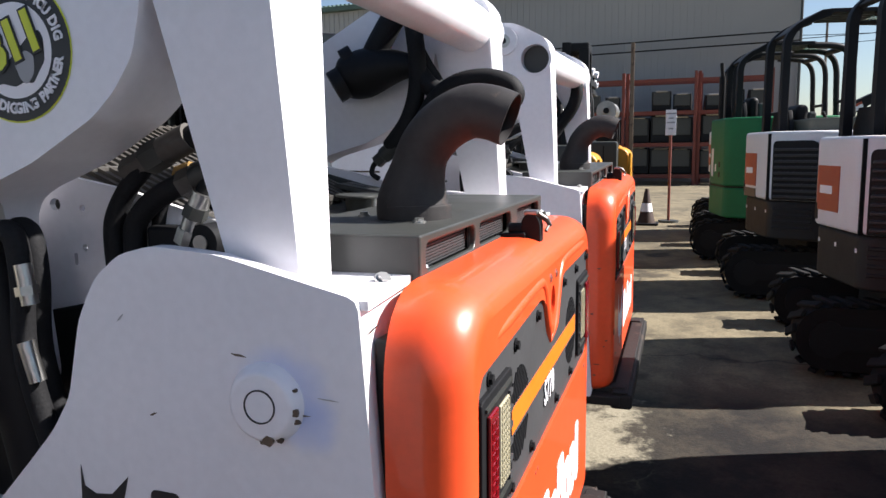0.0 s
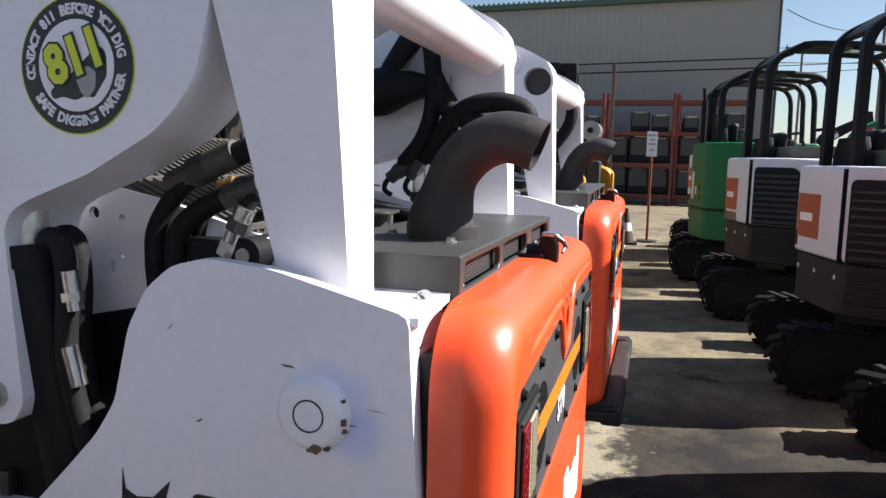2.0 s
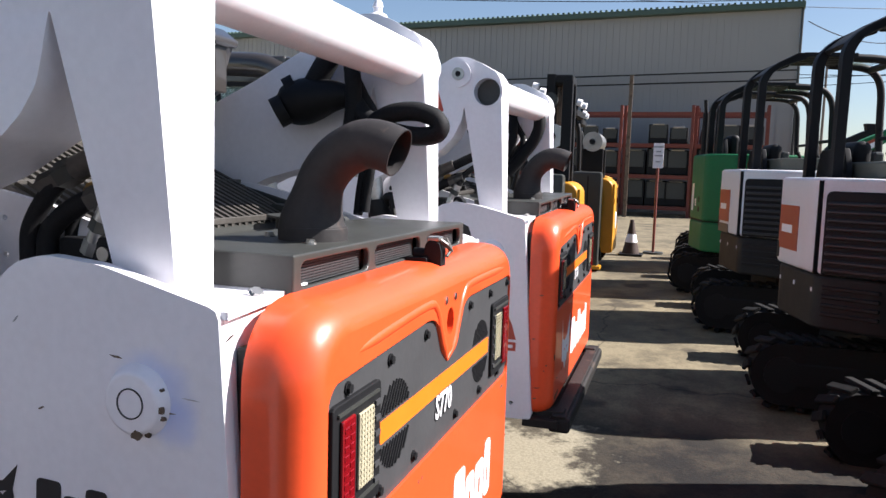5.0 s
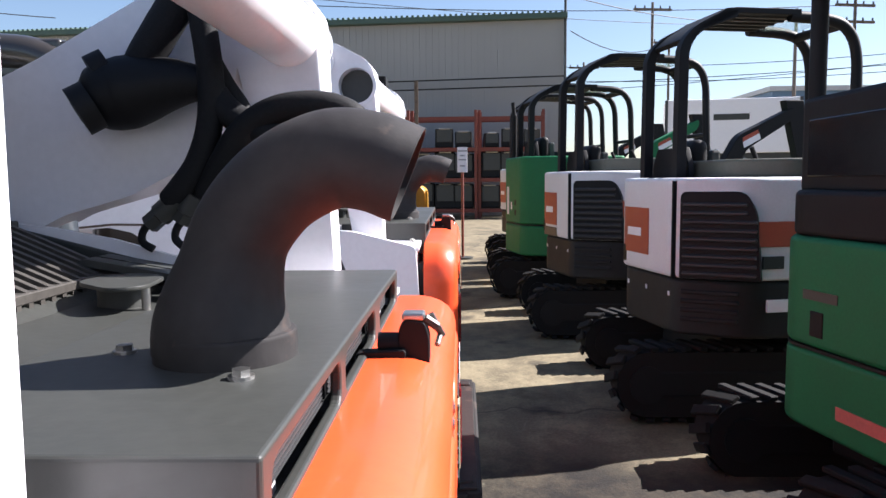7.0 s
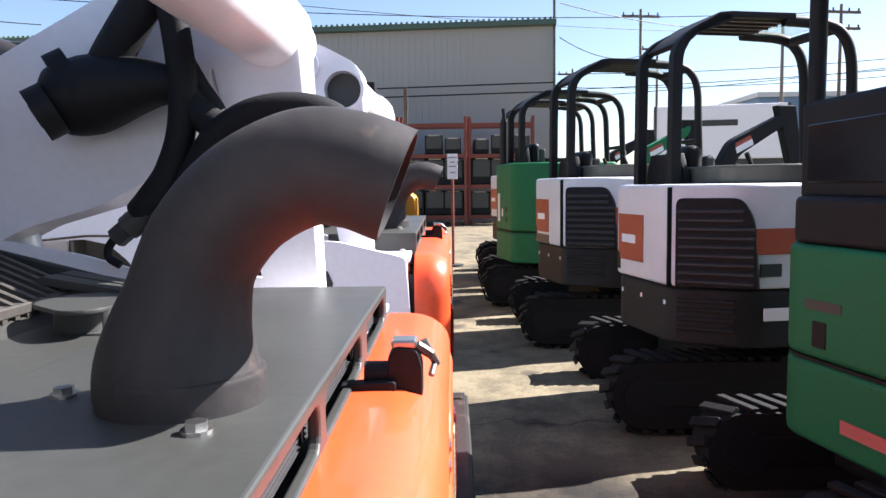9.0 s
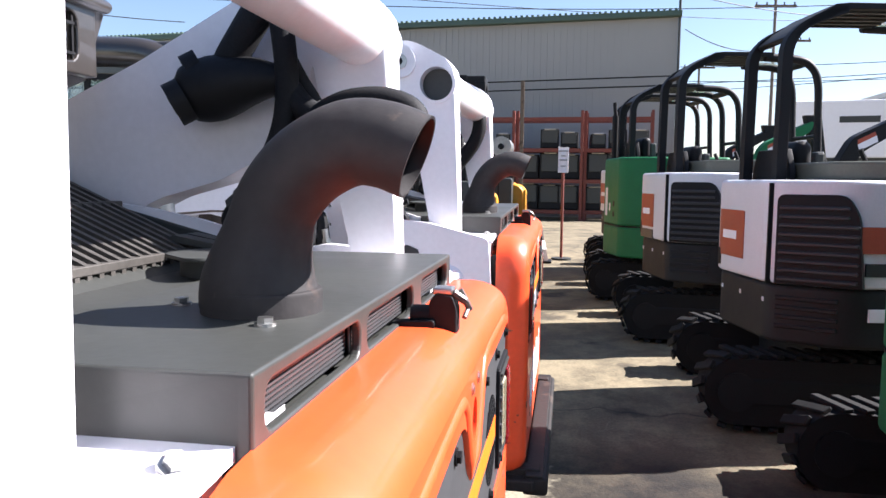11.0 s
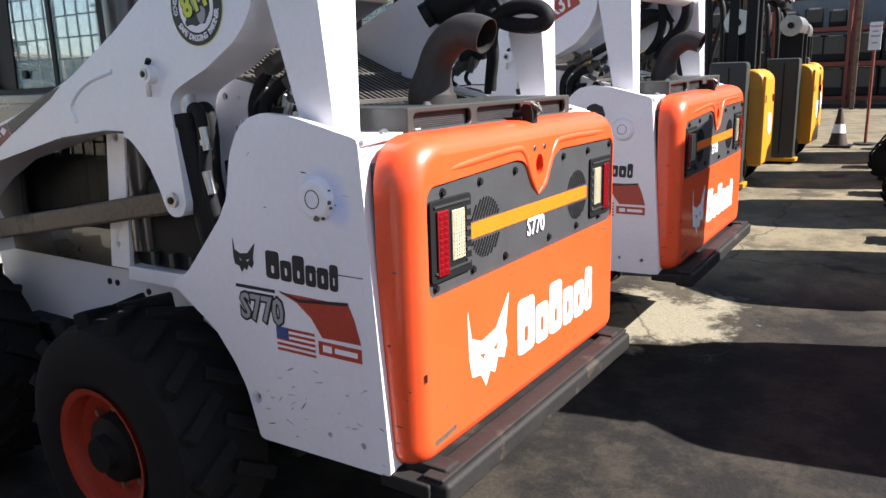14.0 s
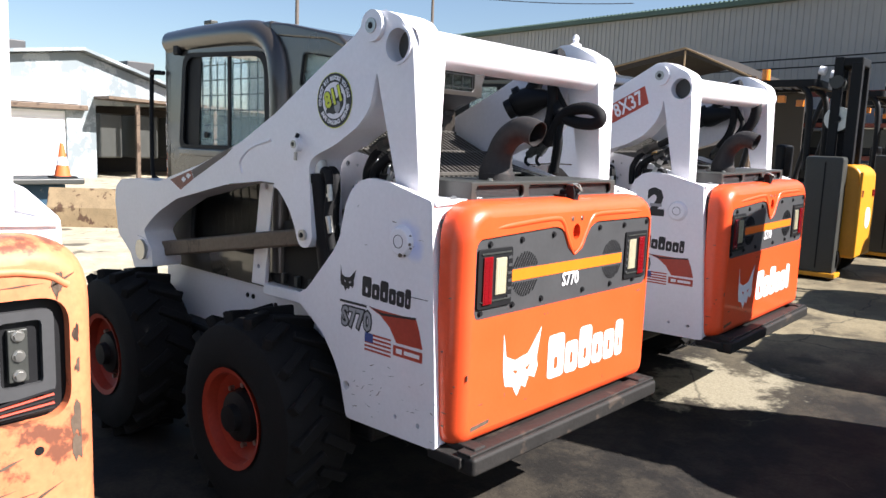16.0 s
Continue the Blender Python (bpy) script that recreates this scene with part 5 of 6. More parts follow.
    if not tagged_one:
        hs += [([(-0.465, y, 1.60), (-0.430, y - 0.02, 1.648), (-0.380, y - 0.04, 1.712), (-0.318, y - 0.05, 1.747), (-0.245, y - 0.05, 1.755), (-0.192, y - 0.05, 1.741), (-0.170, y - 0.05, 1.717), (-0.182, y - 0.05, 1.694), (-0.225, y - 0.05, 1.687), (-0.29, y - 0.05, 1.694), (-0.35, y - 0.04, 1.712), (-0.41, y - 0.02, 1.745), (-0.45, y, 1.79)], 0.0265),
               ([(-0.375, y - 0.03, 1.72), (-0.382, y - 0.04, 1.66), (-0.378, y - 0.04, 1.60), (-0.392, y - 0.03, 1.53), (-0.398, y - 0.03, 1.47)], 0.014),
               ([(-0.385, y - 0.02, 1.72), (-0.402, y - 0.03, 1.65), (-0.405, y - 0.03, 1.58), (-0.418, y - 0.02, 1.52), (-0.424, y - 0.02, 1.46)], 0.014)]
    else:
        hs += [([(-0.33, y - 0.02, 1.93), (-0.30, y - 0.02, 1.84), (-0.32, y - 0.02, 1.75), (-0.39, y - 0.02, 1.65), (-0.47, y - 0.02, 1.55)], 0.033)]
    for r, w in hs:
        q = smooth_line(r)
        part("hydraulic_hose", tube(q, w, 14), HOSE, C, smooth=True)
    for a, b in (((-0.520, y, 1.588), (-0.578, y, 1.540)), ((-0.486, y, 1.595), (-0.518, y, 1.545))):
        a, b = Vector(a), Vector(b)
        part("hose_crimp", rod(a, a.lerp(b, 0.62), 0.023, 12, 0.004), CHARCOAL, C, smooth=True)
        part("hose_nut", rod(a.lerp(b, 0.66), b, 0.019, 6, 0.003), CHARCOAL, C)
    part("hose_clip", rod((-0.42, y + 0.02, 1.80), (-0.38, y + 0.02, 1.72), 0.012, 8), STEEL, C)


skid_steer(Matrix.Identity(4), "white skid-steer loader with orange tailgate and round sticker")
skid_steer(pose(0, 2.14, 0.035, 1.3), "white skid-steer loader with red stock tag, tailgate half shaded", "tagged")
skid_steer(pose(0, -2.515, 0), "old white skid-steer loader with faded rusty orange tailgate", "old")


# ---- mini excavators ----
def curved_shell(x0, half, length, z0, z1, material, name, parent, r=0.10, bevel=0.03, label=""):
    o = rounded([(x0, -0.46), (x0, 0.44), (x0 + 0.26, half - 0.04), (x0 + length, half), (x0 + length, -half), (x0 + 0.40, -half + 0.02)], [r, r, 0.16, 0.08, 0.08, 0.16], 6)
    return part(name, plate(o, [], z0, z1, "xy", bevel, 3), material, parent, label, smooth=True)


PAD = {}


def track_pad():
    if "m" not in PAD:
        bm = box(-0.030, 0.030, -0.165, 0.165, -0.014, 0.013, 0.005, 1)
        PAD["m"] = bpy.data.meshes.new("track_pad")
        bm.to_mesh(PAD["m"])
        bm.free()
        PAD["m"].materials.append(RUBBER)
    return PAD["m"]


def track(E, y):
    n, r, xa, xb, zc = 46, 0.242, -0.12, 1.85, 0.26
    T = new("track")
    T.parent = E
    T.matrix_basis = Matrix.Translation((1.0, 0.2, 0)) @ Matrix.Rotation(radians(-11), 4, "Z") @ Matrix.Translation((-0.9, -0.2, 0))
    o = [(xa + r * 0.92 * math.cos(a), zc + r * 0.92 * math.sin(a)) for a in np.linspace(math.pi / 2, 3 * math.pi / 2, 12)] + [(xb + r * 0.92 * math.cos(a), zc + r * 0.92 * math.sin(a)) for a in np.linspace(-math.pi / 2, math.pi / 2, 12)]
    part("belt", plate(o, [], y - 0.15, y + 0.15, "xz", 0.008), RUBBER, T, smooth=True)
    part("side_frame", box(xa, xb, y - 0.155, y + 0.155, 0.17, 0.36, 0.02), BLACK, T)
    per = 2 * (xb - xa) + 2 * math.pi * r
    for i in range(n):
        d = per * i / n
        if d < xb - xa:
            x, z, a = xa + d, zc + r, 0
        elif d < xb - xa + math.pi * r:
            t = (d - (xb - xa)) / r
            x, z, a = xb + r * math.sin(t), zc + r * math.cos(t), t
        elif d < 2 * (xb - xa) + math.pi * r:
            x, z, a = xb - (d - (xb - xa) - math.pi * r), zc - r, math.pi
        else:
            t = math.pi + (d - 2 * (xb - xa) - math.pi * r) / r
            x, z, a = xa + r * math.sin(t), zc + r * math.cos(t), t
        p = new("track_pad", track_pad())
        p.parent = T
        p.matrix_basis = Matrix.Translation((x, y, z)) @ Matrix.Rotation(a, 4, "Y") @ Matrix.Rotation(radians(18), 4, "Z")
    for x in (xa, xb):
        part("sprocket", rod((x, y - 0.165, zc), (x, y + 0.165, zc), 0.13, 20, 0.01), BLACK, T, smooth=True)


LOUVRE = mat("louvre_plastic", (0.022, 0.022, 0.024), 0.5, var=0.15, bump=0.05)
LOGO_RED = mat("orange_red_decal", (0.36, 0.062, 0.028), 0.5, var=0.08, bump=0.0)


def wrapped(y0, z0, z1, d):
    """A thin panel on the flat tail that follows its rounded far corner."""
    arc = [(0.0, y0), (0.0, 0.34), (0.006, 0.388), (0.022, 0.430), (0.042, 0.470), (0.063, 0.510)]
    out, k = [], len(arc)
    for i in range(k):
        t = (Vector(arc[min(i + 1, k - 1)]) - Vector(arc[max(i - 1, 0)])).normalized()
        out.append(Vector(arc[i]) + Vector((-t.y, t.x)) * d)
    return plate([tuple(p) for p in out] + [(x + 0.02, y) for x, y in reversed(arc)], [], z0, z1, "xy")


def canopy(E, base, z, style):
    """Four-post canopy: flat rear posts on a plate, a roof that slopes down to them, a framed roof window before it."""
    ya, yb, low = -0.05, 0.62, z - 0.20
    part("post_plate", plate([(ya, base - 0.06), (ya + 0.02, base + 0.10), (ya + 0.10, base + 0.24), (yb - 0.10, base + 0.24), (yb - 0.02, base + 0.10), (yb, base - 0.06)], [], 0.34, 0.39, "yz", 0.008), BLACK, E, smooth=True)
    for y in (ya + 0.045, yb - 0.045):
        w = 0.045
        o = rounded([(0.31, base - 0.04), (0.32, low - 0.06), (0.41, low + 0.07), (0.72, z - 0.035), (0.72, z + 0.02), (0.60, z + 0.01), (0.36, low + 0.10), (0.24, low - 0.03), (0.23, base - 0.04)][::-1], [0.01, 0.08, 0.10, 0.04, 0.0, 0.0, 0.04, 0.06, 0.05], 4)
        part("canopy_post", plate(o, [], y - w, y + w, "xz", 0.016, 2), BLACK, E, smooth=True)
        part("canopy_post", tube(smooth_line([(1.18, y, z - 0.01), (1.54, y, z - 0.03), (1.70, y, z - 0.10), (1.78, y, z - 0.26), (1.80, y, z - 0.60), (1.84, y, 1.30)]), 0.042, 12), BLACK, E, smooth=True)
    roof = plate([(0.30, low + 0.02), (0.42, low + 0.115), (0.62, z + 0.025), (0.72, z + 0.035), (1.26, z + 0.035), (1.26, z - 0.01), (0.74, z - 0.01), (0.44, low + 0.07), (0.33, low - 0.01)], [], ya, yb, "xz", 0.010)
    R = part("canopy_roof", roof, BLACK, E, smooth=True)
    for i in range(5):
        y = ya + 0.09 + i * 0.125
        part("roof_rib", box(0.74, 1.24, y - 0.012, y + 0.012, z - 0.024, z - 0.008, 0.003, 1), CHARCOAL, R)
    part("cross_bar", rod((1.64, ya + 0.04, z - 0.06), (1.64, yb - 0.04, z - 0.06), 0.036, 12), BLACK, E, smooth=True)
    part("cross_bar", rod((1.81, ya + 0.04, 2.02), (1.81, yb - 0.04, 2.02), 0.022, 8), BLACK, E)
    g = part("roof_window", box(1.26, 1.62, ya + 0.08, yb - 0.08, z - 0.018, z - 0.010), GLASS, E)
    g.visible_shadow = False
    if style == "green":
        part("exhaust_stack", rod((0.22, 0.72, base - 0.05), (0.22, 0.72, base + 0.62), 0.05, 14, 0.01), BLACK, E, smooth=True)
        part("stack_tip", tube([(0.22, 0.72, base + 0.60), (0.20, 0.72, base + 0.80)], 0.03, 10), BLACK, E, smooth=True)


def excavator(m, body, label, style, second=False):
    E = empty("mini_excavator", m, label, "excavator", "parked mini excavators")
    track(E, -0.50)
    track(E, 0.92)
    part("undercarriage", box(0.5, 1.6, -0.30, 0.70, 0.25, 0.62, 0.03), BLACK, E)
    if style == "white":
        curved_shell(0.03, 0.78, 1.45, 0.60, 0.975, CASTBLACK, "counterweight", E, label="dark grey cast counterweight")
        curved_shell(0.0, 0.80, 0.95, 0.98, 1.64, body, "engine_cover", E)
        part("deck", box(0.90, 1.50, -0.76, 0.76, 0.98, 1.30, 0.03), body, E)
        slant = Matrix.Translation((0.20, -0.62, 0)) @ Matrix.Rotation(radians(51), 4, "Z")
        bm = plate(rounded([(-0.345, 0.985), (-0.31, 1.42), (-0.23, 1.55), (0.205, 1.55), (0.205, 0.985)], [0.01, 0.06, 0.06, 0.05, 0.01], 5), [], -0.010, 0.09, "yz", 0.008)
        bmesh.ops.transform(bm, matrix=slant, verts=bm.verts)
        gr = part("grille", bm, BLACK, E, "black louvred grille")
        for i in range(9):
            bm = box(-0.030, 0.0, -0.315 if i < 7 else -0.25, 0.185, 1.005 + i * 0.056, 1.032 + i * 0.056, 0.008, 1)
            bmesh.ops.transform(bm, matrix=slant, verts=bm.verts)
            part("louvre", bm, LOUVRE, gr)
        for i in range(4):
            bm = box(-0.012, 0.05, -0.20, 0.20, 0.70 + i * 0.06, 0.728 + i * 0.06, 0.006, 1)
            bmesh.ops.transform(bm, matrix=slant @ Matrix.Translation((0.02, 0, 0)), verts=bm.verts)
            part("lower_louvre", bm, CASTBLACK, gr)
        part("cover_joint", box(-0.003, 0.05, -0.462, -0.446, 0.98, 1.62), BLACK, E)
        q = part("maker_panel", wrapped(-0.07, 1.10, 1.43, 0.005), LOGO_RED, E, "orange-red maker panel wrapped round the corner")
        part("maker_bar", box(-0.0068, 0.0, 0.06, 0.31, 1.225, 1.285), DECAL_WHITE, q)
        part("side_panel_mark", box(0.46, 0.85, -0.808, -0.78, 1.20, 1.36, 0.003), LOGO_RED, E)
        part("side_emblem", box(0.50, 0.66, -0.806, -0.79, 1.06, 1.14, 0.003), DECAL_BLACK, E)
        part("tail_slot", box(-0.004, 0.02, 0.34, 0.41, 1.02, 1.15, 0.01), BLACK, E)
        if second:
            part("lower_plate", wrapped(-0.07, 0.985, 1.075, 0.006), SLAT, E, "dull bare-metal plate under the maker panel")
        curved_shell(0.42, 0.77, 0.95, 1.64, 1.76, OLIVE, "deck_rim", E, 0.10, 0.02, "olive grey deck rim")
        for y in (0.36, 0.02, -0.36):
            part("marker", box(0.026, 0.05, y - 0.014, y + 0.014, 0.85, 0.88), DECAL_WHITE, E)
        part("stencil_bar", box(0.55, 0.75, -0.79, -0.77, 0.78, 0.86, 0.003), DECAL_WHITE, E)
        base = 1.62
    else:
        top = 1.46 if style == "cab" else 1.80
        curved_shell(0.0, 0.78, 1.45, 0.55, 0.93, body, "counterweight", E)
        curved_shell(0.0, 0.78, 1.40, 0.945, top, body, "engine_cover", E)
        part("joint", curved_band(0.775, 0.93, 0.945), BLACK, E)
        if style == "cab":
            curved_shell(0.02, 0.76, 1.35, 1.46, 1.68, BLACK, "upper_cover", E)
        if style == "cab":
            part("lamp", box(-0.006, 0.02, 0.14, 0.24, 1.0, 1.12, 0.006), BLACK, E)
            part("maker_bar", box(-0.004, 0.02, 0.04, 0.30, 1.17, 1.215), CHARCOAL, E)
            part("red_bar", box(-0.006, 0.02, -0.35, 0.02, 0.66, 0.72), mat("worn_red_label", (0.5, 0.12, 0.1), 0.5), E)
        for z in () if style == "cab" else (1.05, 1.18):
            part("vent", box(-0.004, 0.02, -0.20, -0.12, z, z + 0.07, 0.004), BLACK, E)
        if style == "green":
            part("paper_label", box(-0.004, 0.02, 0.02, 0.08, 1.12, 1.22), DECAL_WHITE, E)
            part("tail_plate", box(-0.006, 0.03, 0.18, 0.30, 1.05, 1.42, 0.01), EXWHITE, E)
        base = 1.60 if style == "cab" else 1.78
    if style == "cab":
        part("cab_body", plate(rounded([(0.16, 0.60), (0.03, -0.32), (1.40, -0.40), (1.40, 0.58)], 0.05, 4), [], 1.66, 2.13, "xy", 0.03, 3), BLACK, E, smooth=True)
        bm = box(-0.010, 0.010, -0.36, 0.36, 1.74, 2.02, 0.008)
        bmesh.ops.transform(bm, matrix=Matrix.Translation((0.095, 0.14, 0)) @ Matrix.Rotation(radians(-8), 4, "Z"), verts=bm.verts)
        part("rear_window", bm, mat("dark_glass", (0.012, 0.013, 0.016), 0.12, var=0.05, bump=0), E)
        for x, y in ((0.095, -0.25), (0.215, 0.545), (1.38, -0.28), (1.38, 0.54)):
            part("cab_post", rod((x, y, 1.6), (x, y, 2.75), 0.045, 12), BLACK, E, smooth=True)
        part("cab_roof", box(-0.05, 1.45, -0.36, 0.66, 2.72, 2.80, 0.03), BLACK, E, smooth=True)
    else:
        canopy(E, base, 2.80 if style == "white" else 2.72, style)
        s = box(0.46, 0.60, 0.12, 0.54, base - 0.2, base + 0.30, 0.06, 3)
        box(0.58, 0.98, 0.12, 0.52, base - 0.25, base - 0.1, 0.05, 3, s)
        part("seat", s, BLACK, E, smooth=True)
        for y in (0.10, 0.54):
            part("arm_rest", box(0.62, 0.98, y - 0.04, y + 0.04, base + 0.02, base + 0.10, 0.025, 2), BLACK, E, smooth=True)
        part("console", box(0.95, 1.25, -0.05, 0.62, 1.28, base + 0.06, 0.04, 2), BLACK, E, smooth=True)
        part("belt_reel", box(0.56, 0.64, 0.02, 0.10, base + 0.0, base + 0.22, 0.02), CHARCOAL, E)
    for y in (0.05, 0.62):
        part("lever", tube(smooth_line([(1.0, y, 1.45), (0.98, y, 1.72), (0.92, y, 1.86)]), 0.02, 8), BLACK, E, smooth=True)
    boom = [(1.30, 1.10), (1.55, 1.20), (2.05, 2.0), (2.75, 2.30), (2.72, 2.16), (2.15, 1.85), (1.72, 1.05), (1.40, 0.95)]
    part("boom", plate(rounded(boom, 0.08, 3), [], -0.28, -0.14, "xz", 0.01), BLACK if style != "green" else body, E, smooth=True)
    part("boom_cylinder", rod((1.55, -0.21, 0.95), (2.2, -0.21, 1.75), 0.04, 12), STEEL, E, smooth=True)
    part("boom_label", plate([(2.10, 1.93), (2.30, 2.02), (2.32, 1.96), (2.12, 1.87)], [], -0.282, -0.138, "xz"), DECAL_WHITE, E)
    part("boom_label", plate([(2.10, 1.975), (2.28, 2.055), (2.30, 2.02), (2.10, 1.93)], [], -0.282, -0.138, "xz"), LOGO_RED, E)
    part("dipper", plate([(2.62, 2.36), (2.85, 2.36), (3.05, 1.2), (2.95, 1.2)], [], -0.27, -0.15, "xz", 0.01), BLACK, E)
    part("bucket", plate(rounded([(2.85, 1.2), (3.15, 1.2), (3.25, 0.85), (3.05, 0.65), (2.75, 0.75)], 0.08, 3), [], -0.42, 0.0, "xz", 0.01), RUSTSTEEL, E, smooth=True)
    return E


def curved_band(half, z0, z1):
    o = rounded([(0.004, -0.455), (0.004, 0.435), (0.264, half - 0.04), (1.4, half), (1.4, -half), (0.404, -half + 0.02)], [0.1, 0.1, 0.16, 0.08, 0.08, 0.16], 6)
    return plate(o, [], z0, z1, "xy")


ROW = [(1.515, 1.98, GREEN, "green mini excavator with black cab and rounded tail", "cab", False), (1.19, 3.84, EXWHITE, "white mini excavator with black louvred grille and canopy", "white", False), (0.875, 5.92, EXWHITE, "white mini excavator with orange panel under a canopy", "white", True),
       (0.62, 7.90, GREEN, "green mini excavator with vented cover and canopy", "green", False), (0.66, 9.95, EXWHITE, "white mini excavator at the far end of the row", "white", False)]
for x, y, b, lab, st, second in ROW:
    excavator(pose(x, y, ground_z(x, y), 0, 0, 11) @ Matrix.Diagonal((0.82, 0.82, 0.90, 1)), b, lab, st, second)


# ---- forklifts ----
AMBER = mat("amber_lens", (0.75, 0.22, 0.02), 0.2)


def forklift(m, label, tall=True):
    F = empty("forklift", m, label, "forklift", "yellow forklifts")
    cw = rounded([(0.0, 0.30), (0.0, 0.9), (-0.02, 1.50), (-0.14, 1.60), (-0.75, 1.60), (-0.75, 0.30)], [0.05, 0.1, 0.1, 0.1, 0, 0], 4)
    part("counterweight", plate(cw, [], -0.44, 0.52, "xz", 0.04, 3), YELLOW, F, smooth=True)
    part("body", box(-2.2, -0.72, -0.46, 0.48, 0.30, 1.00, 0.04), YELLOW, F, smooth=True)
    part("hood", box(-1.55, -0.70, -0.42, 0.42, 0.98, 1.30, 0.05), BLACK, F, smooth=True)
    col = part("side_column", box(-0.70, -0.20, -0.66, -0.40, 0.06, 1.70, 0.05), CHARCOAL, F, "dark grey upright side column", smooth=True)
    part("column_seam", box(-0.44, -0.42, -0.664, -0.655, 0.15, 1.62), BLACK, col)
    part("column_foot", box(-0.74, -0.16, -0.70, -0.40, 0.03, 0.09, 0.01), YELLOW, col)
    part("edge_strip", box(-0.03, 0.012, -0.47, -0.43, 0.32, 1.50, 0.01), YELLOW, F)
    part("seat_back", box(-1.25, -1.10, -0.25, 0.25, 1.30, 1.85, 0.05, 3), BLACK, F, smooth=True)
    t = part("gas_bottle", rod((-0.42, -0.36, 2.22), (-0.42, 0.30, 2.22), 0.17, 22, 0.04), STEEL, F, smooth=True)
    part("bottle_valve", rod((-0.42, -0.42, 2.22), (-0.42, -0.36, 2.22), 0.05, 12), BLACK, t)
    for y in (-0.22, 0.20):
        part("bottle_bracket", box(-0.60, -0.24, y - 0.03, y + 0.03, 1.58, 2.10, 0.01), BLACK, F)
    if tall:
        for y in (-0.34, 0.06):
            part("mast_rail", box(-0.52, -0.40, y - 0.05, y + 0.05, 1.6, 3.06, 0.01), BLACK, F)
            part("mast_rail", box(-0.30, -0.16, y - 0.05, y + 0.05, 1.6, 2.98, 0.01), BLACK, F)
            part("mast_roller", rod((-0.46, y - 0.09, 2.72), (-0.46, y + 0.09, 2.72), 0.09, 14, 0.01), CHARCOAL, F, smooth=True)
        part("mast_head", box(-0.52, -0.16, -0.38, 0.10, 2.93, 3.05, 0.02), BLACK, F)
        part("mast_chain", rod((-0.37, 0.0, 1.6), (-0.37, 0.0, 2.95), 0.05, 10), RUSTSTEEL, F)
    for y in (-0.45, 0.45):
        part("guard_post", tube(smooth_line([(-0.75, y, 1.5), (-0.76, y, 2.2), (-0.80, y, 2.55), (-0.95, y, 2.70)]), 0.045, 10), BLACK, F, smooth=True)
        part("guard_post", tube(smooth_line([(-2.05, y, 0.95), (-1.85, y, 1.9), (-1.65, y, 2.60), (-1.50, y, 2.70)]), 0.045, 10), BLACK, F, smooth=True)
        part("rear_lamp", box(-0.01, 0.008, y * 0.8 - 0.05, y * 0.8 + 0.05, 1.15, 1.25, 0.005), REDLENS, F)
        part("turn_lamp", box(-1.20, -1.10, y - 0.05, y + 0.05, 2.44, 2.54, 0.01), AMBER, F)
        part("work_lamp", rod((-0.72, y * 0.7, 2.90), (-0.64, y * 0.7, 2.88), 0.06, 14, 0.01), DECAL_WHITE, F, smooth=True)
        part("lamp_stalk", rod((-0.72, y * 0.7, 2.70), (-0.72, y * 0.7, 2.86), 0.02, 8), BLACK, F)
        for x in (-0.45, -1.85):
            w = part("wheel", rod((x, y - 0.10, 0.28), (x, y + 0.10, 0.28), 0.28, 24, 0.03), RUBBER, F, smooth=True)
            part("rim", rod((x, y - 0.105, 0.28), (x, y + 0.105, 0.28), 0.14, 18, 0.01), YELLOW, w, smooth=True)
    part("guard_rim", plate(rounded([(-1.62, -0.50), (-1.62, 0.50), (-0.68, 0.50), (-0.68, -0.50)], 0.08, 4), [rounded([(-1.52, -0.42), (-1.52, 0.42), (-0.78, 0.42), (-0.78, -0.42)], 0.05, 3)], 2.66, 2.76, "xy", 0.01), BLACK, F)
    for i in range(6):
        part("guard_bar", box(-1.46 + i * 0.13, -1.41 + i * 0.13, -0.43, 0.43, 2.69, 2.74), BLACK, F)
    part("beacon", rod((-1.45, -0.30, 2.76), (-1.45, -0.30, 2.93), 0.06, 14, 0.015), AMBER, F, smooth=True)
    part("round_plate", rod((-0.02, 0.1, 0.85), (0.008, 0.1, 0.85), 0.15, 24), DECAL_WHITE, F)
    return F


for x, y, a, lab, tall in ((-0.98, 9.25, 2, "yellow forklift with amber beacon and black mast", True), (-0.75, 12.1, 0, "yellow forklift with white round plate on its tail", False), (-1.05, 15.0, 3, "yellow forklift parked near the racks", False)):
    k = 0.80
    x, y = 0.8 + (x - 0.8) * k, -2.0 + (y + 2.0) * k
    forklift(pose(x, y, ground_z(x, y), 0, 0, a) @ Matrix.Diagonal((k, k, k, 1)), lab, tall)


# ---- sign, cones ----
def post_sign(x, y):
    S = empty("post_sign", pose(x, y, ground_z(x, y)) @ Matrix.Diagonal((0.76, 0.76, 0.76, 1)), "white sign on a thin red post", "sign")
    part("post", rod((0, 0, 0), (0, 0, 2.42), 0.03, 10), RACKRED, S)
    part("base", rod((0, 0, 0), (0, 0, 0.04), 0.22, 20, 0.01), CHARCOAL, S)
    b = part("board", box(-0.11, 0.11, -0.045, -0.03, 1.88, 2.42, 0.004), DECAL_WHITE, S)
    for z, w in ((2.34, 0.10), (2.24, 0.05), (2.15, 0.08), (2.02, 0.05)):
        part("text_bar", box(-w, w, -0.047, -0.045, z - 0.015, z + 0.015), DECAL_GREY, b)


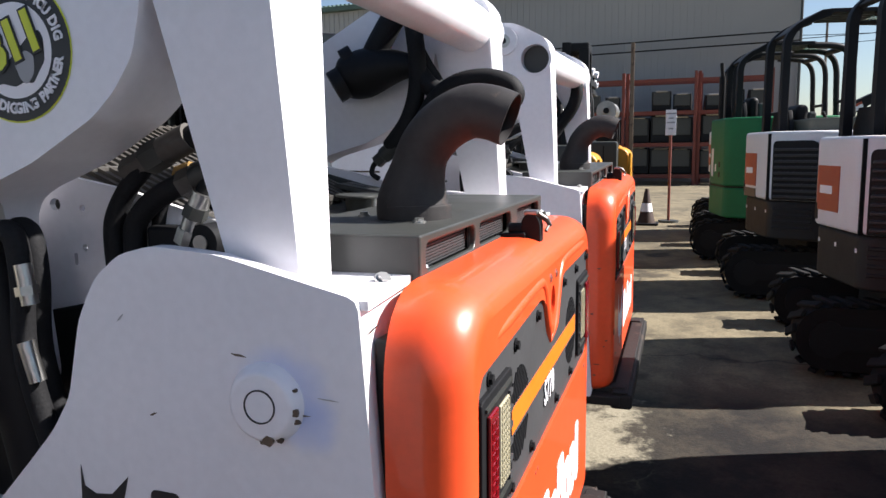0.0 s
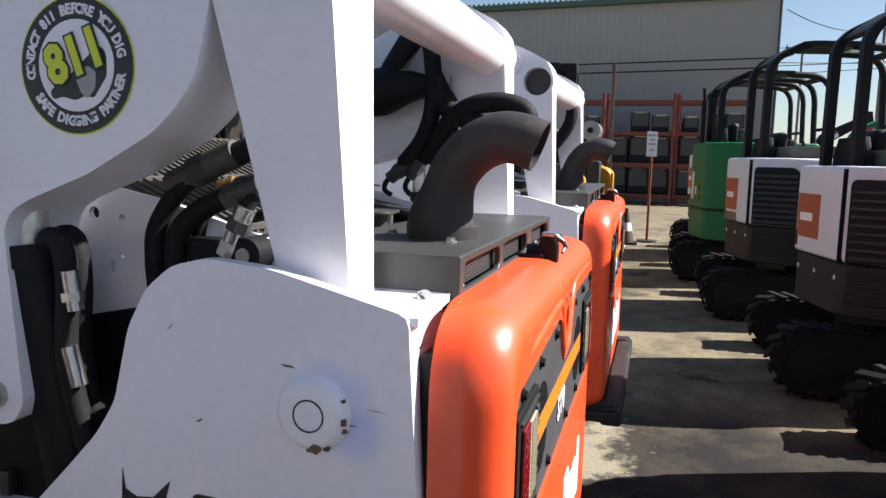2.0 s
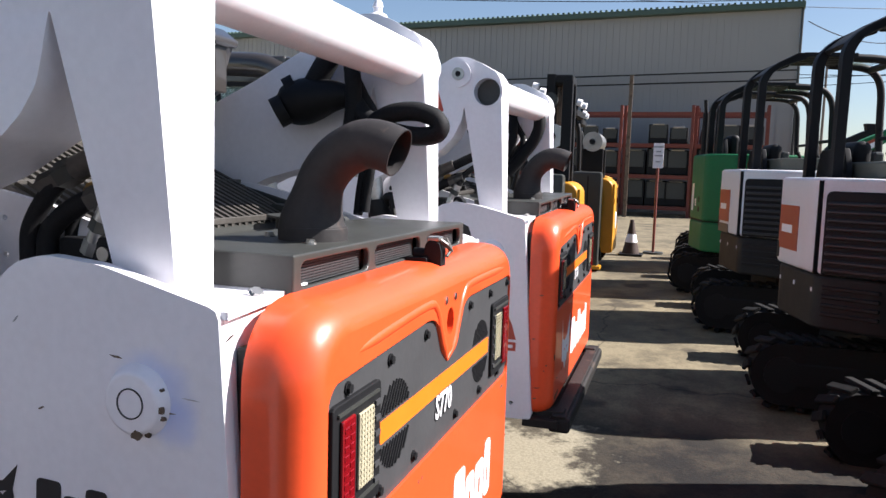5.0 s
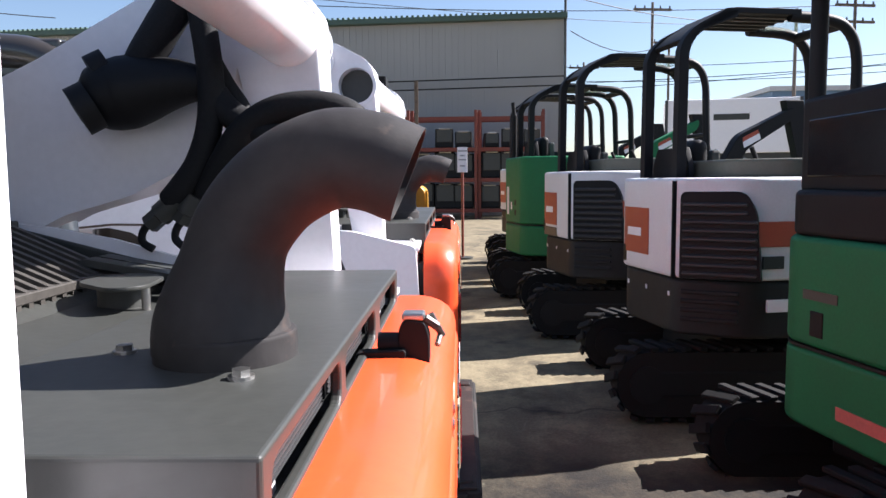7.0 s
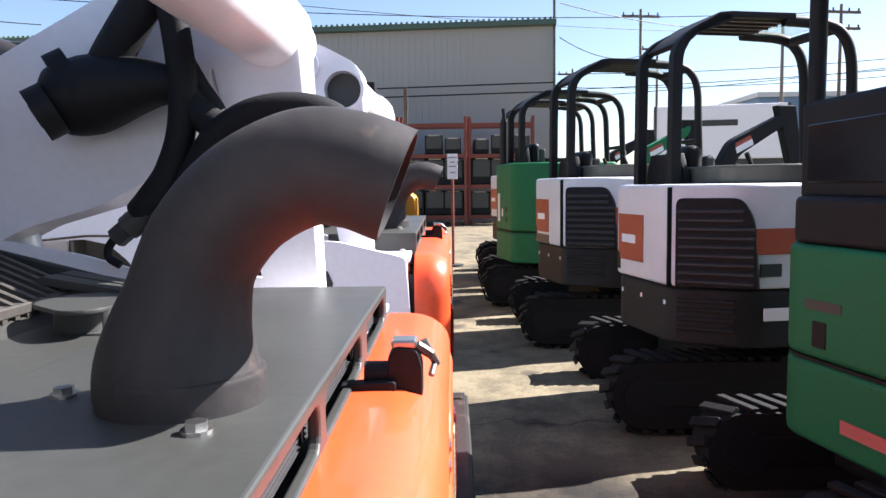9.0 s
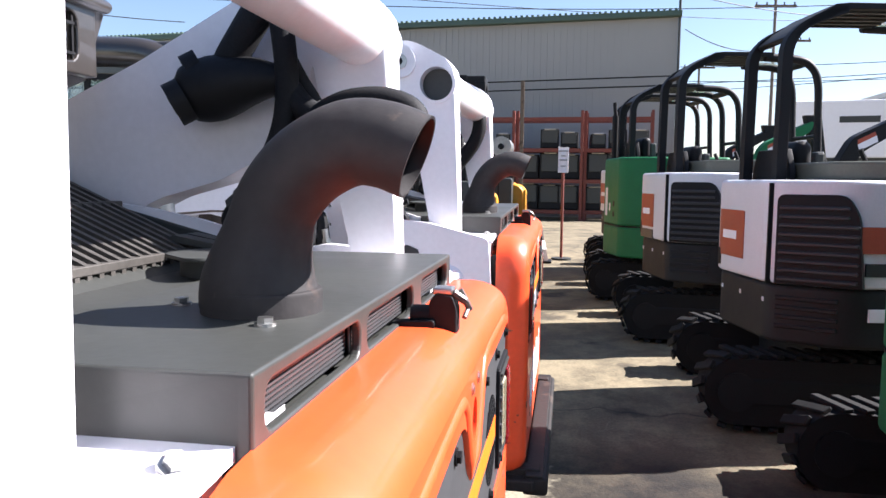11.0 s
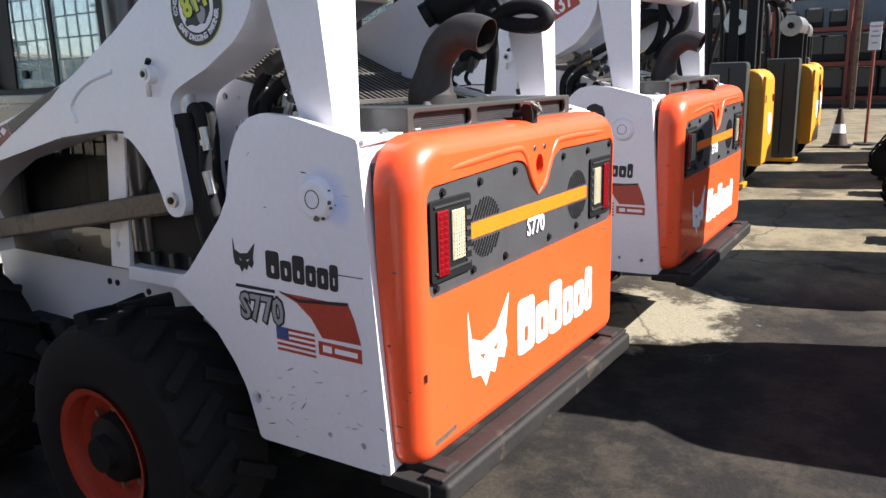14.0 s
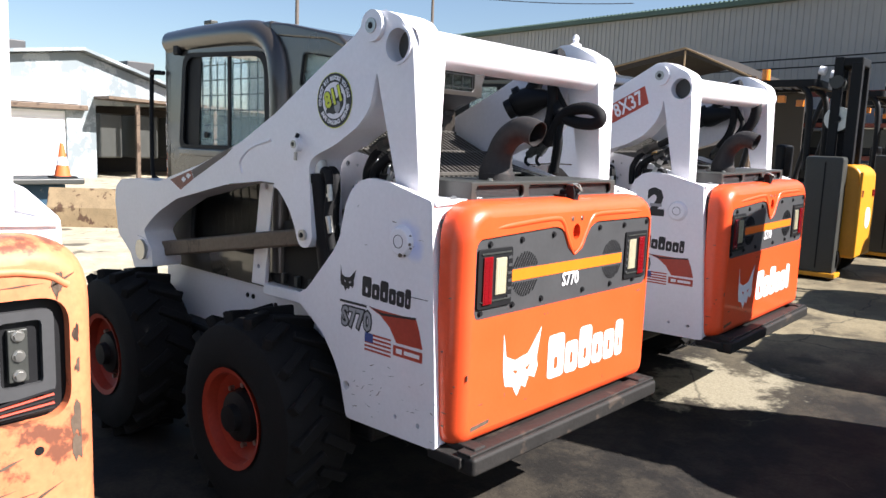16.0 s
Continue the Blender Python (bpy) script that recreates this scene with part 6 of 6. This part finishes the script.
def cone(x, y, z=0.0, h=0.75, material=CONE, label="weathered traffic cone with pale collar on the ground"):
    C = empty("traffic_cone", pose(x, y, z), label, "cone")
    part("base", box(-0.19, 0.19, -0.19, 0.19, 0, 0.035, 0.01), BLACK, C)
    part("body", lathe([(0.14, 0.035), (0.085, h * 0.45), (0.03, h), (0.001, h)], 20, "z"), material, C, smooth=True)
    part("collar", lathe([(0.1005, h * 0.37), (0.073, h * 0.60), (0.06, h * 0.60)], 20, "z"), DECAL_WHITE, C, smooth=True)


post_sign(0.035, 11.35)
cone(-0.30, 10.9, ground_z(-0.3, 10.9), 0.58, material=mat("dark_cone", (0.035, 0.016, 0.010), 0.7))


# ---- far shed and racks ----
CLAD = mat("grey_cladding", (0.31, 0.31, 0.30), 0.6, var=0.06, scale=0.6)
TRIM = mat("green_trim", (0.05, 0.09, 0.07), 0.5)
shed = empty("shed", pose(4.7, 33.5, 0, 0, 0, -5.5), "large grey metal shed with ribbed walls and green eaves", "building")
part("wall", box(-70, 0, 0, 0.3, 0, 8.85), CLAD, shed)
bm = bmesh.new()
for i in range(233):
    box(-0.3 * i - 0.06, -0.3 * i, -0.03, 0.0, 0, 8.85, 0, 1, bm)
tagged(part("wall_rib", bm, CLAD, shed), kind="stuff")
part("eave", box(-70, 0.15, -0.35, 0.3, 8.85, 9.1, 0.03), TRIM, shed)
bm = bmesh.new()
for i in range(280):
    box(-0.25 * i - 0.16, -0.25 * i - 0.06, -0.38, 0.3, 9.1, 9.17, 0, 1, bm)
tagged(part("roof_rib", bm, TRIM, shed), kind="stuff")
part("end_wall", box(-0.3, 0, 0.3, 30, 0, 8.85), CLAD, shed)
part("corner_pipe", rod((0.06, -0.10, 0), (0.06, -0.10, 10.3), 0.06, 10), CHARCOAL, shed)
for z in (6.25, 5.85):
    part("wire", tube([(-70, -0.6, z), (-35, -0.6, z - 0.35), (0.0, -0.6, z)], 0.03, 6), BLACK, shed)


def rack(x):
    R = empty("storage_rack", pose(x, 31.0, 0, 0, 0, -4), "red steel storage rack with black attachments on its levels", "rack", "storage racks")
    for px in (0, 2.7):
        for py in (0, 1.1):
            part("upright", box(px - 0.06, px + 0.06, py - 0.06, py + 0.06, 0, 4.6), RACKRED, R)
    for z in (0.35, 1.65, 2.95, 4.25):
        for py in (0, 1.1):
            part("beam", box(0.06, 2.64, py - 0.04, py + 0.04, z - 0.08, z + 0.08), RACKRED, R)
        if z < 4:
            part("deck", box(0.06, 2.64, 0.05, 1.05, z + 0.06, z + 0.085), RUSTSTEEL, R)


def attachment(x, z, w, h):
    A = empty("bucket_attachment", pose(x, 31.5, z, 0, 0, random.uniform(-8, 8)), "black steel attachment stored on a rack level", "attachment", "attachments on the racks")
    part("shell", plate(rounded([(-0.35, 0), (0.30, 0), (0.30, h * 0.4), (-0.1, h), (-0.35, h)], 0.06, 3), [], -w / 2, w / 2, "yz", 0.02), BLACK, A, smooth=True)
    part("back_plate", box(-w * 0.42, w * 0.42, -0.38, -0.35, h * 0.3, h * 0.95, 0.01), CHARCOAL, A)
    part("top_pin", rod((-w * 0.3, -0.36, h), (w * 0.3, -0.36, h), 0.04, 8), STEEL, A)


random.seed(4)
for i in range(6):
    x = 0.8 - 2.85 * i
    rack(x)
    for z in (0.44, 1.74, 3.04):
        for k in range(3):
            if z < 2 or random.random() < 0.88:
                attachment(x + 0.50 + k * 0.85, z, random.uniform(0.60, 0.80) if z > 2 else 0.86, random.uniform(0.55, 0.85) if z > 2 else random.uniform(0.95, 1.12))
part_post = empty("steel_post", pose(-1.75, 29.0, 0), "tall thin rusty steel post before the racks", "post")
part("post", box(-0.07, 0.07, -0.07, 0.07, 0, 5.6), RUSTSTEEL, part_post)

# gabled open frame behind the loaders
G = empty("open_shelter", pose(-11, 24, 0, 0, 0, 0), "brown open steel frame shelter with a low gable", "shelter")
TARP = mat("brown_sheet", (0.022, 0.017, 0.013), 0.7, var=0.3)
for x in (-5, 0, 2.6):
    part("post", box(x - 0.08, x + 0.08, -0.08, 0.08, 0, 4.3), RUSTSTEEL, G)
part("roof_sheet", plate([(-6.0, 4.3), (0.0, 5.4), (2.8, 4.2), (2.8, 4.05), (0.0, 5.2), (-6.0, 4.1)], [], 0.2, 5.0, "xz"), TARP, G)
for a, b in (((-6.0, 4.25), (0.0, 5.4)), ((0.0, 5.4), (2.8, 4.15)), ((-6, 4.1), (2.8, 4.1)), ((-3, 4.8), (-2.2, 4.1)), ((0, 5.3), (0, 4.1))):
    part("truss_bar", rod((a[0], 0, a[1]), (b[0], 0, b[1]), 0.035, 8), mat("pale_timber", (0.20, 0.14, 0.08), 0.7), G)
part("back_sheet", box(-6, 2.8, 4.9, 5.0, 0, 4.2), TARP, G)

# ---- old white workshop on the far side of the yard ----
OLDWHITE = mat("weathered_white_sheet", (0.30, 0.33, 0.345), 0.6, var=0.18, scale=1.2, grain=20, bump=0.2, wear=(0.17, 0.20, 0.215), wear_at=0.47, wear_scale=1.1)
Wk = empty("workshop", pose(-24.5, 0, 0), "old white sheet-metal workshop with a roll-up door", "building")
part("front_wall", plate([(-9, 0), (-9, 3.2), (2, 3.4), (7.9, 4.15), (11.5, 3.0), (11.5, 2.55), (8.35, 2.45), (8.35, 0)], [[(5.0, 0.02), (5.0, 2.2), (7.4, 2.2), (7.4, 0.02)]], -0.15, 0.0, "yz"), OLDWHITE, Wk)
part("roof", plate([(-9.2, 3.2), (2, 3.42), (7.9, 4.2), (11.7, 3.0), (11.7, 3.1), (7.9, 4.3), (2, 3.52), (-9.2, 3.3)], [], -9, 0.35, "yz"), OLDWHITE, Wk)
dr = part("roll_door", box(-0.20, -0.10, 5.0, 7.4, 0, 2.2), mat("white_door_sheet", (0.8, 0.8, 0.79), 0.5, var=0.04), Wk)
for i in range(14):
    part("door_slat", box(-0.10, -0.085, 5.02, 7.38, 0.08 + i * 0.15, 0.19 + i * 0.15, 0.004, 1), DECAL_WHITE, dr)
part("door_hood", box(0.0, 0.30, 4.6, 8.0, 2.25, 2.42, 0.02), RUSTSTEEL, Wk)
part("fascia", box(0.0, 0.12, 4.3, 7.8, 2.45, 3.15, 0.01), DECAL_WHITE, Wk)
part("lean_to_roof", plate([(8.3, 2.75), (16, 2.55), (16, 2.45), (8.3, 2.65)], [], -4, 1.2, "yz"), RUSTSTEEL, Wk)
part("lean_to_back", box(-4.2, -4.0, 8.3, 16, 0, 2.6), TARP, Wk)
part("lean_to_end", box(-4.2, 0, 15.9, 16, 0, 2.5), TARP, Wk)
for y in (9.3, 10.6, 12.2):
    part("lean_to_post", box(1.0, 1.12, y - 0.06, y + 0.06, 0, 2.5), RUSTSTEEL, Wk)
    part("dark_cabinet", box(-1.5, 0.2, y - 0.9, y - 0.15, 0.7, 2.2, 0.05), CHARCOAL, Wk)
vent = empty("roof_vent", pose(-25.5, 10.2, 3.35), "grey rooftop cooler on a shallow roof", "cooler")
part("housing", box(-0.5, 0.5, -0.5, 0.5, 0, 0.75, 0.03), PANELGREY, vent)
part("feet", box(-0.45, 0.45, -0.45, 0.45, -0.25, 0.0), RUSTSTEEL, vent)
vent2 = empty("roof_vent", pose(-26, 6.3, 3.95), "grey rooftop cooler near the ridge", "cooler")
part("housing", box(-0.3, 0.3, -0.35, 0.35, 0, 0.5, 0.03), PANELGREY, vent2)
part("feet", box(-0.25, 0.25, -0.3, 0.3, -0.2, 0.0), RUSTSTEEL, vent2)

# loose things in the yard
def scoop(x, y, turn, w, label, material):
    S = empty("loader_bucket", pose(x, y, 0, 0, 0, turn), label, "bucket")
    prof = [(0, 0), (0.75, 0.02), (0.75, 0.05), (0.12, 0.06), (0.05, 0.30), (0.20, 0.62), (0.14, 0.64), (0.0, 0.32)]
    part("shell", plate(prof, [], -w / 2, w / 2, "xz", 0.005), material, S)
    for s in (-1, 1):
        part("cheek", plate([(0, 0), (0.75, 0.02), (0.60, 0.25), (0.20, 0.62), (0.0, 0.32)], [], s * w / 2, s * (w / 2 - 0.03), "xz", 0.004), material, S)
    part("cutting_edge", box(0.70, 0.82, -w / 2, w / 2, 0.0, 0.03), STEEL, S)


scoop(-10.9, 2.75, 140, 1.7, "rusty tan steel loader bucket on pale concrete", mat("rusty_tan_steel", (0.26, 0.19, 0.11), 0.6, metal=0.2, var=0.3, bump=0.2, wear=(0.09, 0.05, 0.03), wear_at=0.55))
scoop(-6.9, -0.55, 20, 1.5, "dark grey steel loader bucket lying on the yard", CHARCOAL)
bin_ = empty("work_bench", pose(-13.0, 2.4, 0), "blue bin under a dark bench top", "bench")
part("bin", box(-0.4, 0.4, -0.45, 0.45, 0, 0.62, 0.03), mat("blue_paint", (0.02, 0.06, 0.10), 0.5, wear=(0.2, 0.2, 0.2)), bin_)
part("top", box(-0.5, 0.72, -0.9, 0.66, 0.63, 0.73, 0.02), CHARCOAL, bin_)
part("vice", box(-0.1, 0.15, -0.6, -0.4, 0.73, 0.95, 0.03), CHARCOAL, bin_)
cone(-12.55, 2.78, 0.73, 0.62, CONE, "orange traffic cone standing on a bench")


# ---- poles, wires, far white container ----
def utility_pole(x, y, h, turn, arms=1):
    P = empty("utility_pole", pose(x, y, 0, 0, 0, turn), "wooden utility pole with cross-arms and wires", "utility pole", "utility poles")
    part("pole", tube([(0, 0, 0), (0, 0, h)], [0.12, 0.08], 12), mat("pole_timber", (0.11, 0.09, 0.075), 0.8), P, smooth=True)
    for i in range(arms):
        a = part("cross_arm", box(-1.2, 1.2, -0.06, 0.06, h - 0.5 - i * 0.9, h - 0.36 - i * 0.9), RUSTSTEEL, P)
        for dx in (-1.1, -0.5, 0.5, 1.1):
            part("insulator", rod((dx, 0, h - 0.36 - i * 0.9), (dx, 0, h - 0.2 - i * 0.9), 0.05, 8), CHARCOAL, a)


utility_pole(11.8, 46, 12.4, 8)
utility_pole(17.9, 40, 10.6, 20, 2)
utility_pole(22.0, 42, 11.6, 10, 2)
utility_pole(15.3, 55, 12.0, 8)
utility_pole(9.9, 60, 11.0, 8)
utility_pole(-29, 19.9, 10.5, 60)
utility_pole(-33, 33.5, 14, 60)
LampP = empty("yard_lamp", pose(-34, 18.2, 0), "thin dark yard lamp on a pole", "lamp")
part("pole", rod((0, 0, 0), (0, 0, 7.2), 0.07, 10), CHARCOAL, LampP)
part("head", box(-0.35, 0.35, -0.2, 0.2, 7.2, 7.4, 0.04), CHARCOAL, LampP)


def wire(a, b, sag):
    a, b = Vector(a), Vector(b)
    pts = [a.lerp(b, i / 16) - Vector((0, 0, sag * 4 * (i / 16) * (1 - i / 16))) for i in range(17)]
    tagged(part("overhead_wire", tube(pts, 0.022, 5), BLACK), "thin dark overhead wire between poles", "wire", "overhead wires")


for a, b, s in (((5.0, 33.4, 8.3), (11.8, 46, 9.6), 0.5), ((5.0, 33.3, 9.8), (17.9, 40, 10.0), 0.5), ((-20, 34, 10.6), (22, 42, 11.2), 0.6), ((5, 50, 9.2), (40, 42, 10.2), 0.8), ((5, 52, 8.6), (40, 44, 9.2), 0.8), ((5, 54, 7.9), (42, 38, 9.9), 0.6),
                ((5.2, 45, 7.4), (42, 36, 8.8), 0.4), ((-33, 33.5, 13.4), (20, 60, 13.8), 0.8), ((-29, 19.9, 10.3), (-33, 33.5, 13.4), 0.4), ((-29, 19.9, 10.0), (-40, -10, 9.4), 0.8), ((-29, 19.9, 9.6), (-18, 32.5, 9.0), 0.5), ((-60, 28, 14.6), (8, 26, 11.8), 0.7)):
    wire(a, b, s)
V = empty("site_container", pose(13.6, 37, 0, 0, 0, -12), "long white site container with grey bar mark", "container")
part("shell", box(-3.2, 3.2, 0, 2.5, 2.9, 5.6, 0.05), DECAL_WHITE, V)
part("stand", box(-3.0, 3.0, 0.2, 2.3, 0, 2.9), CHARCOAL, V)
part("mark_bar", box(-0.9, 0.8, -0.02, 0, 4.55, 4.85), CHARCOAL, V)
part("rib", box(-3.25, -3.1, -0.03, 0.02, 2.9, 5.6), PANELGREY, V)
part("rib", box(3.1, 3.25, -0.03, 0.02, 2.9, 5.6), PANELGREY, V)
blue = empty("blue_building", pose(24, 48, 0, 0, 0, 0), "low blue-grey building beyond the yard", "building")
part("wall", box(-4, 30, 0, 8, 0, 7.2), mat("blue_grey_wall", (0.12, 0.20, 0.30), 0.6), blue)
part("roof", box(-4.2, 30.2, -0.2, 8.2, 7.2, 7.5), mat("pale_roof", (0.5, 0.5, 0.5), 0.6), blue)
far = empty("boundary_wall", pose(0, 0, 0), "low pale boundary wall far behind the yard", "wall")
far["kind"] = "structure"
part("wall", box(5, 120, 75, 75.4, 0, 2.6), OLDWHITE, far)
part("wall", box(-60, -59.6, -80, 60, 0, 2.6), OLDWHITE, far)
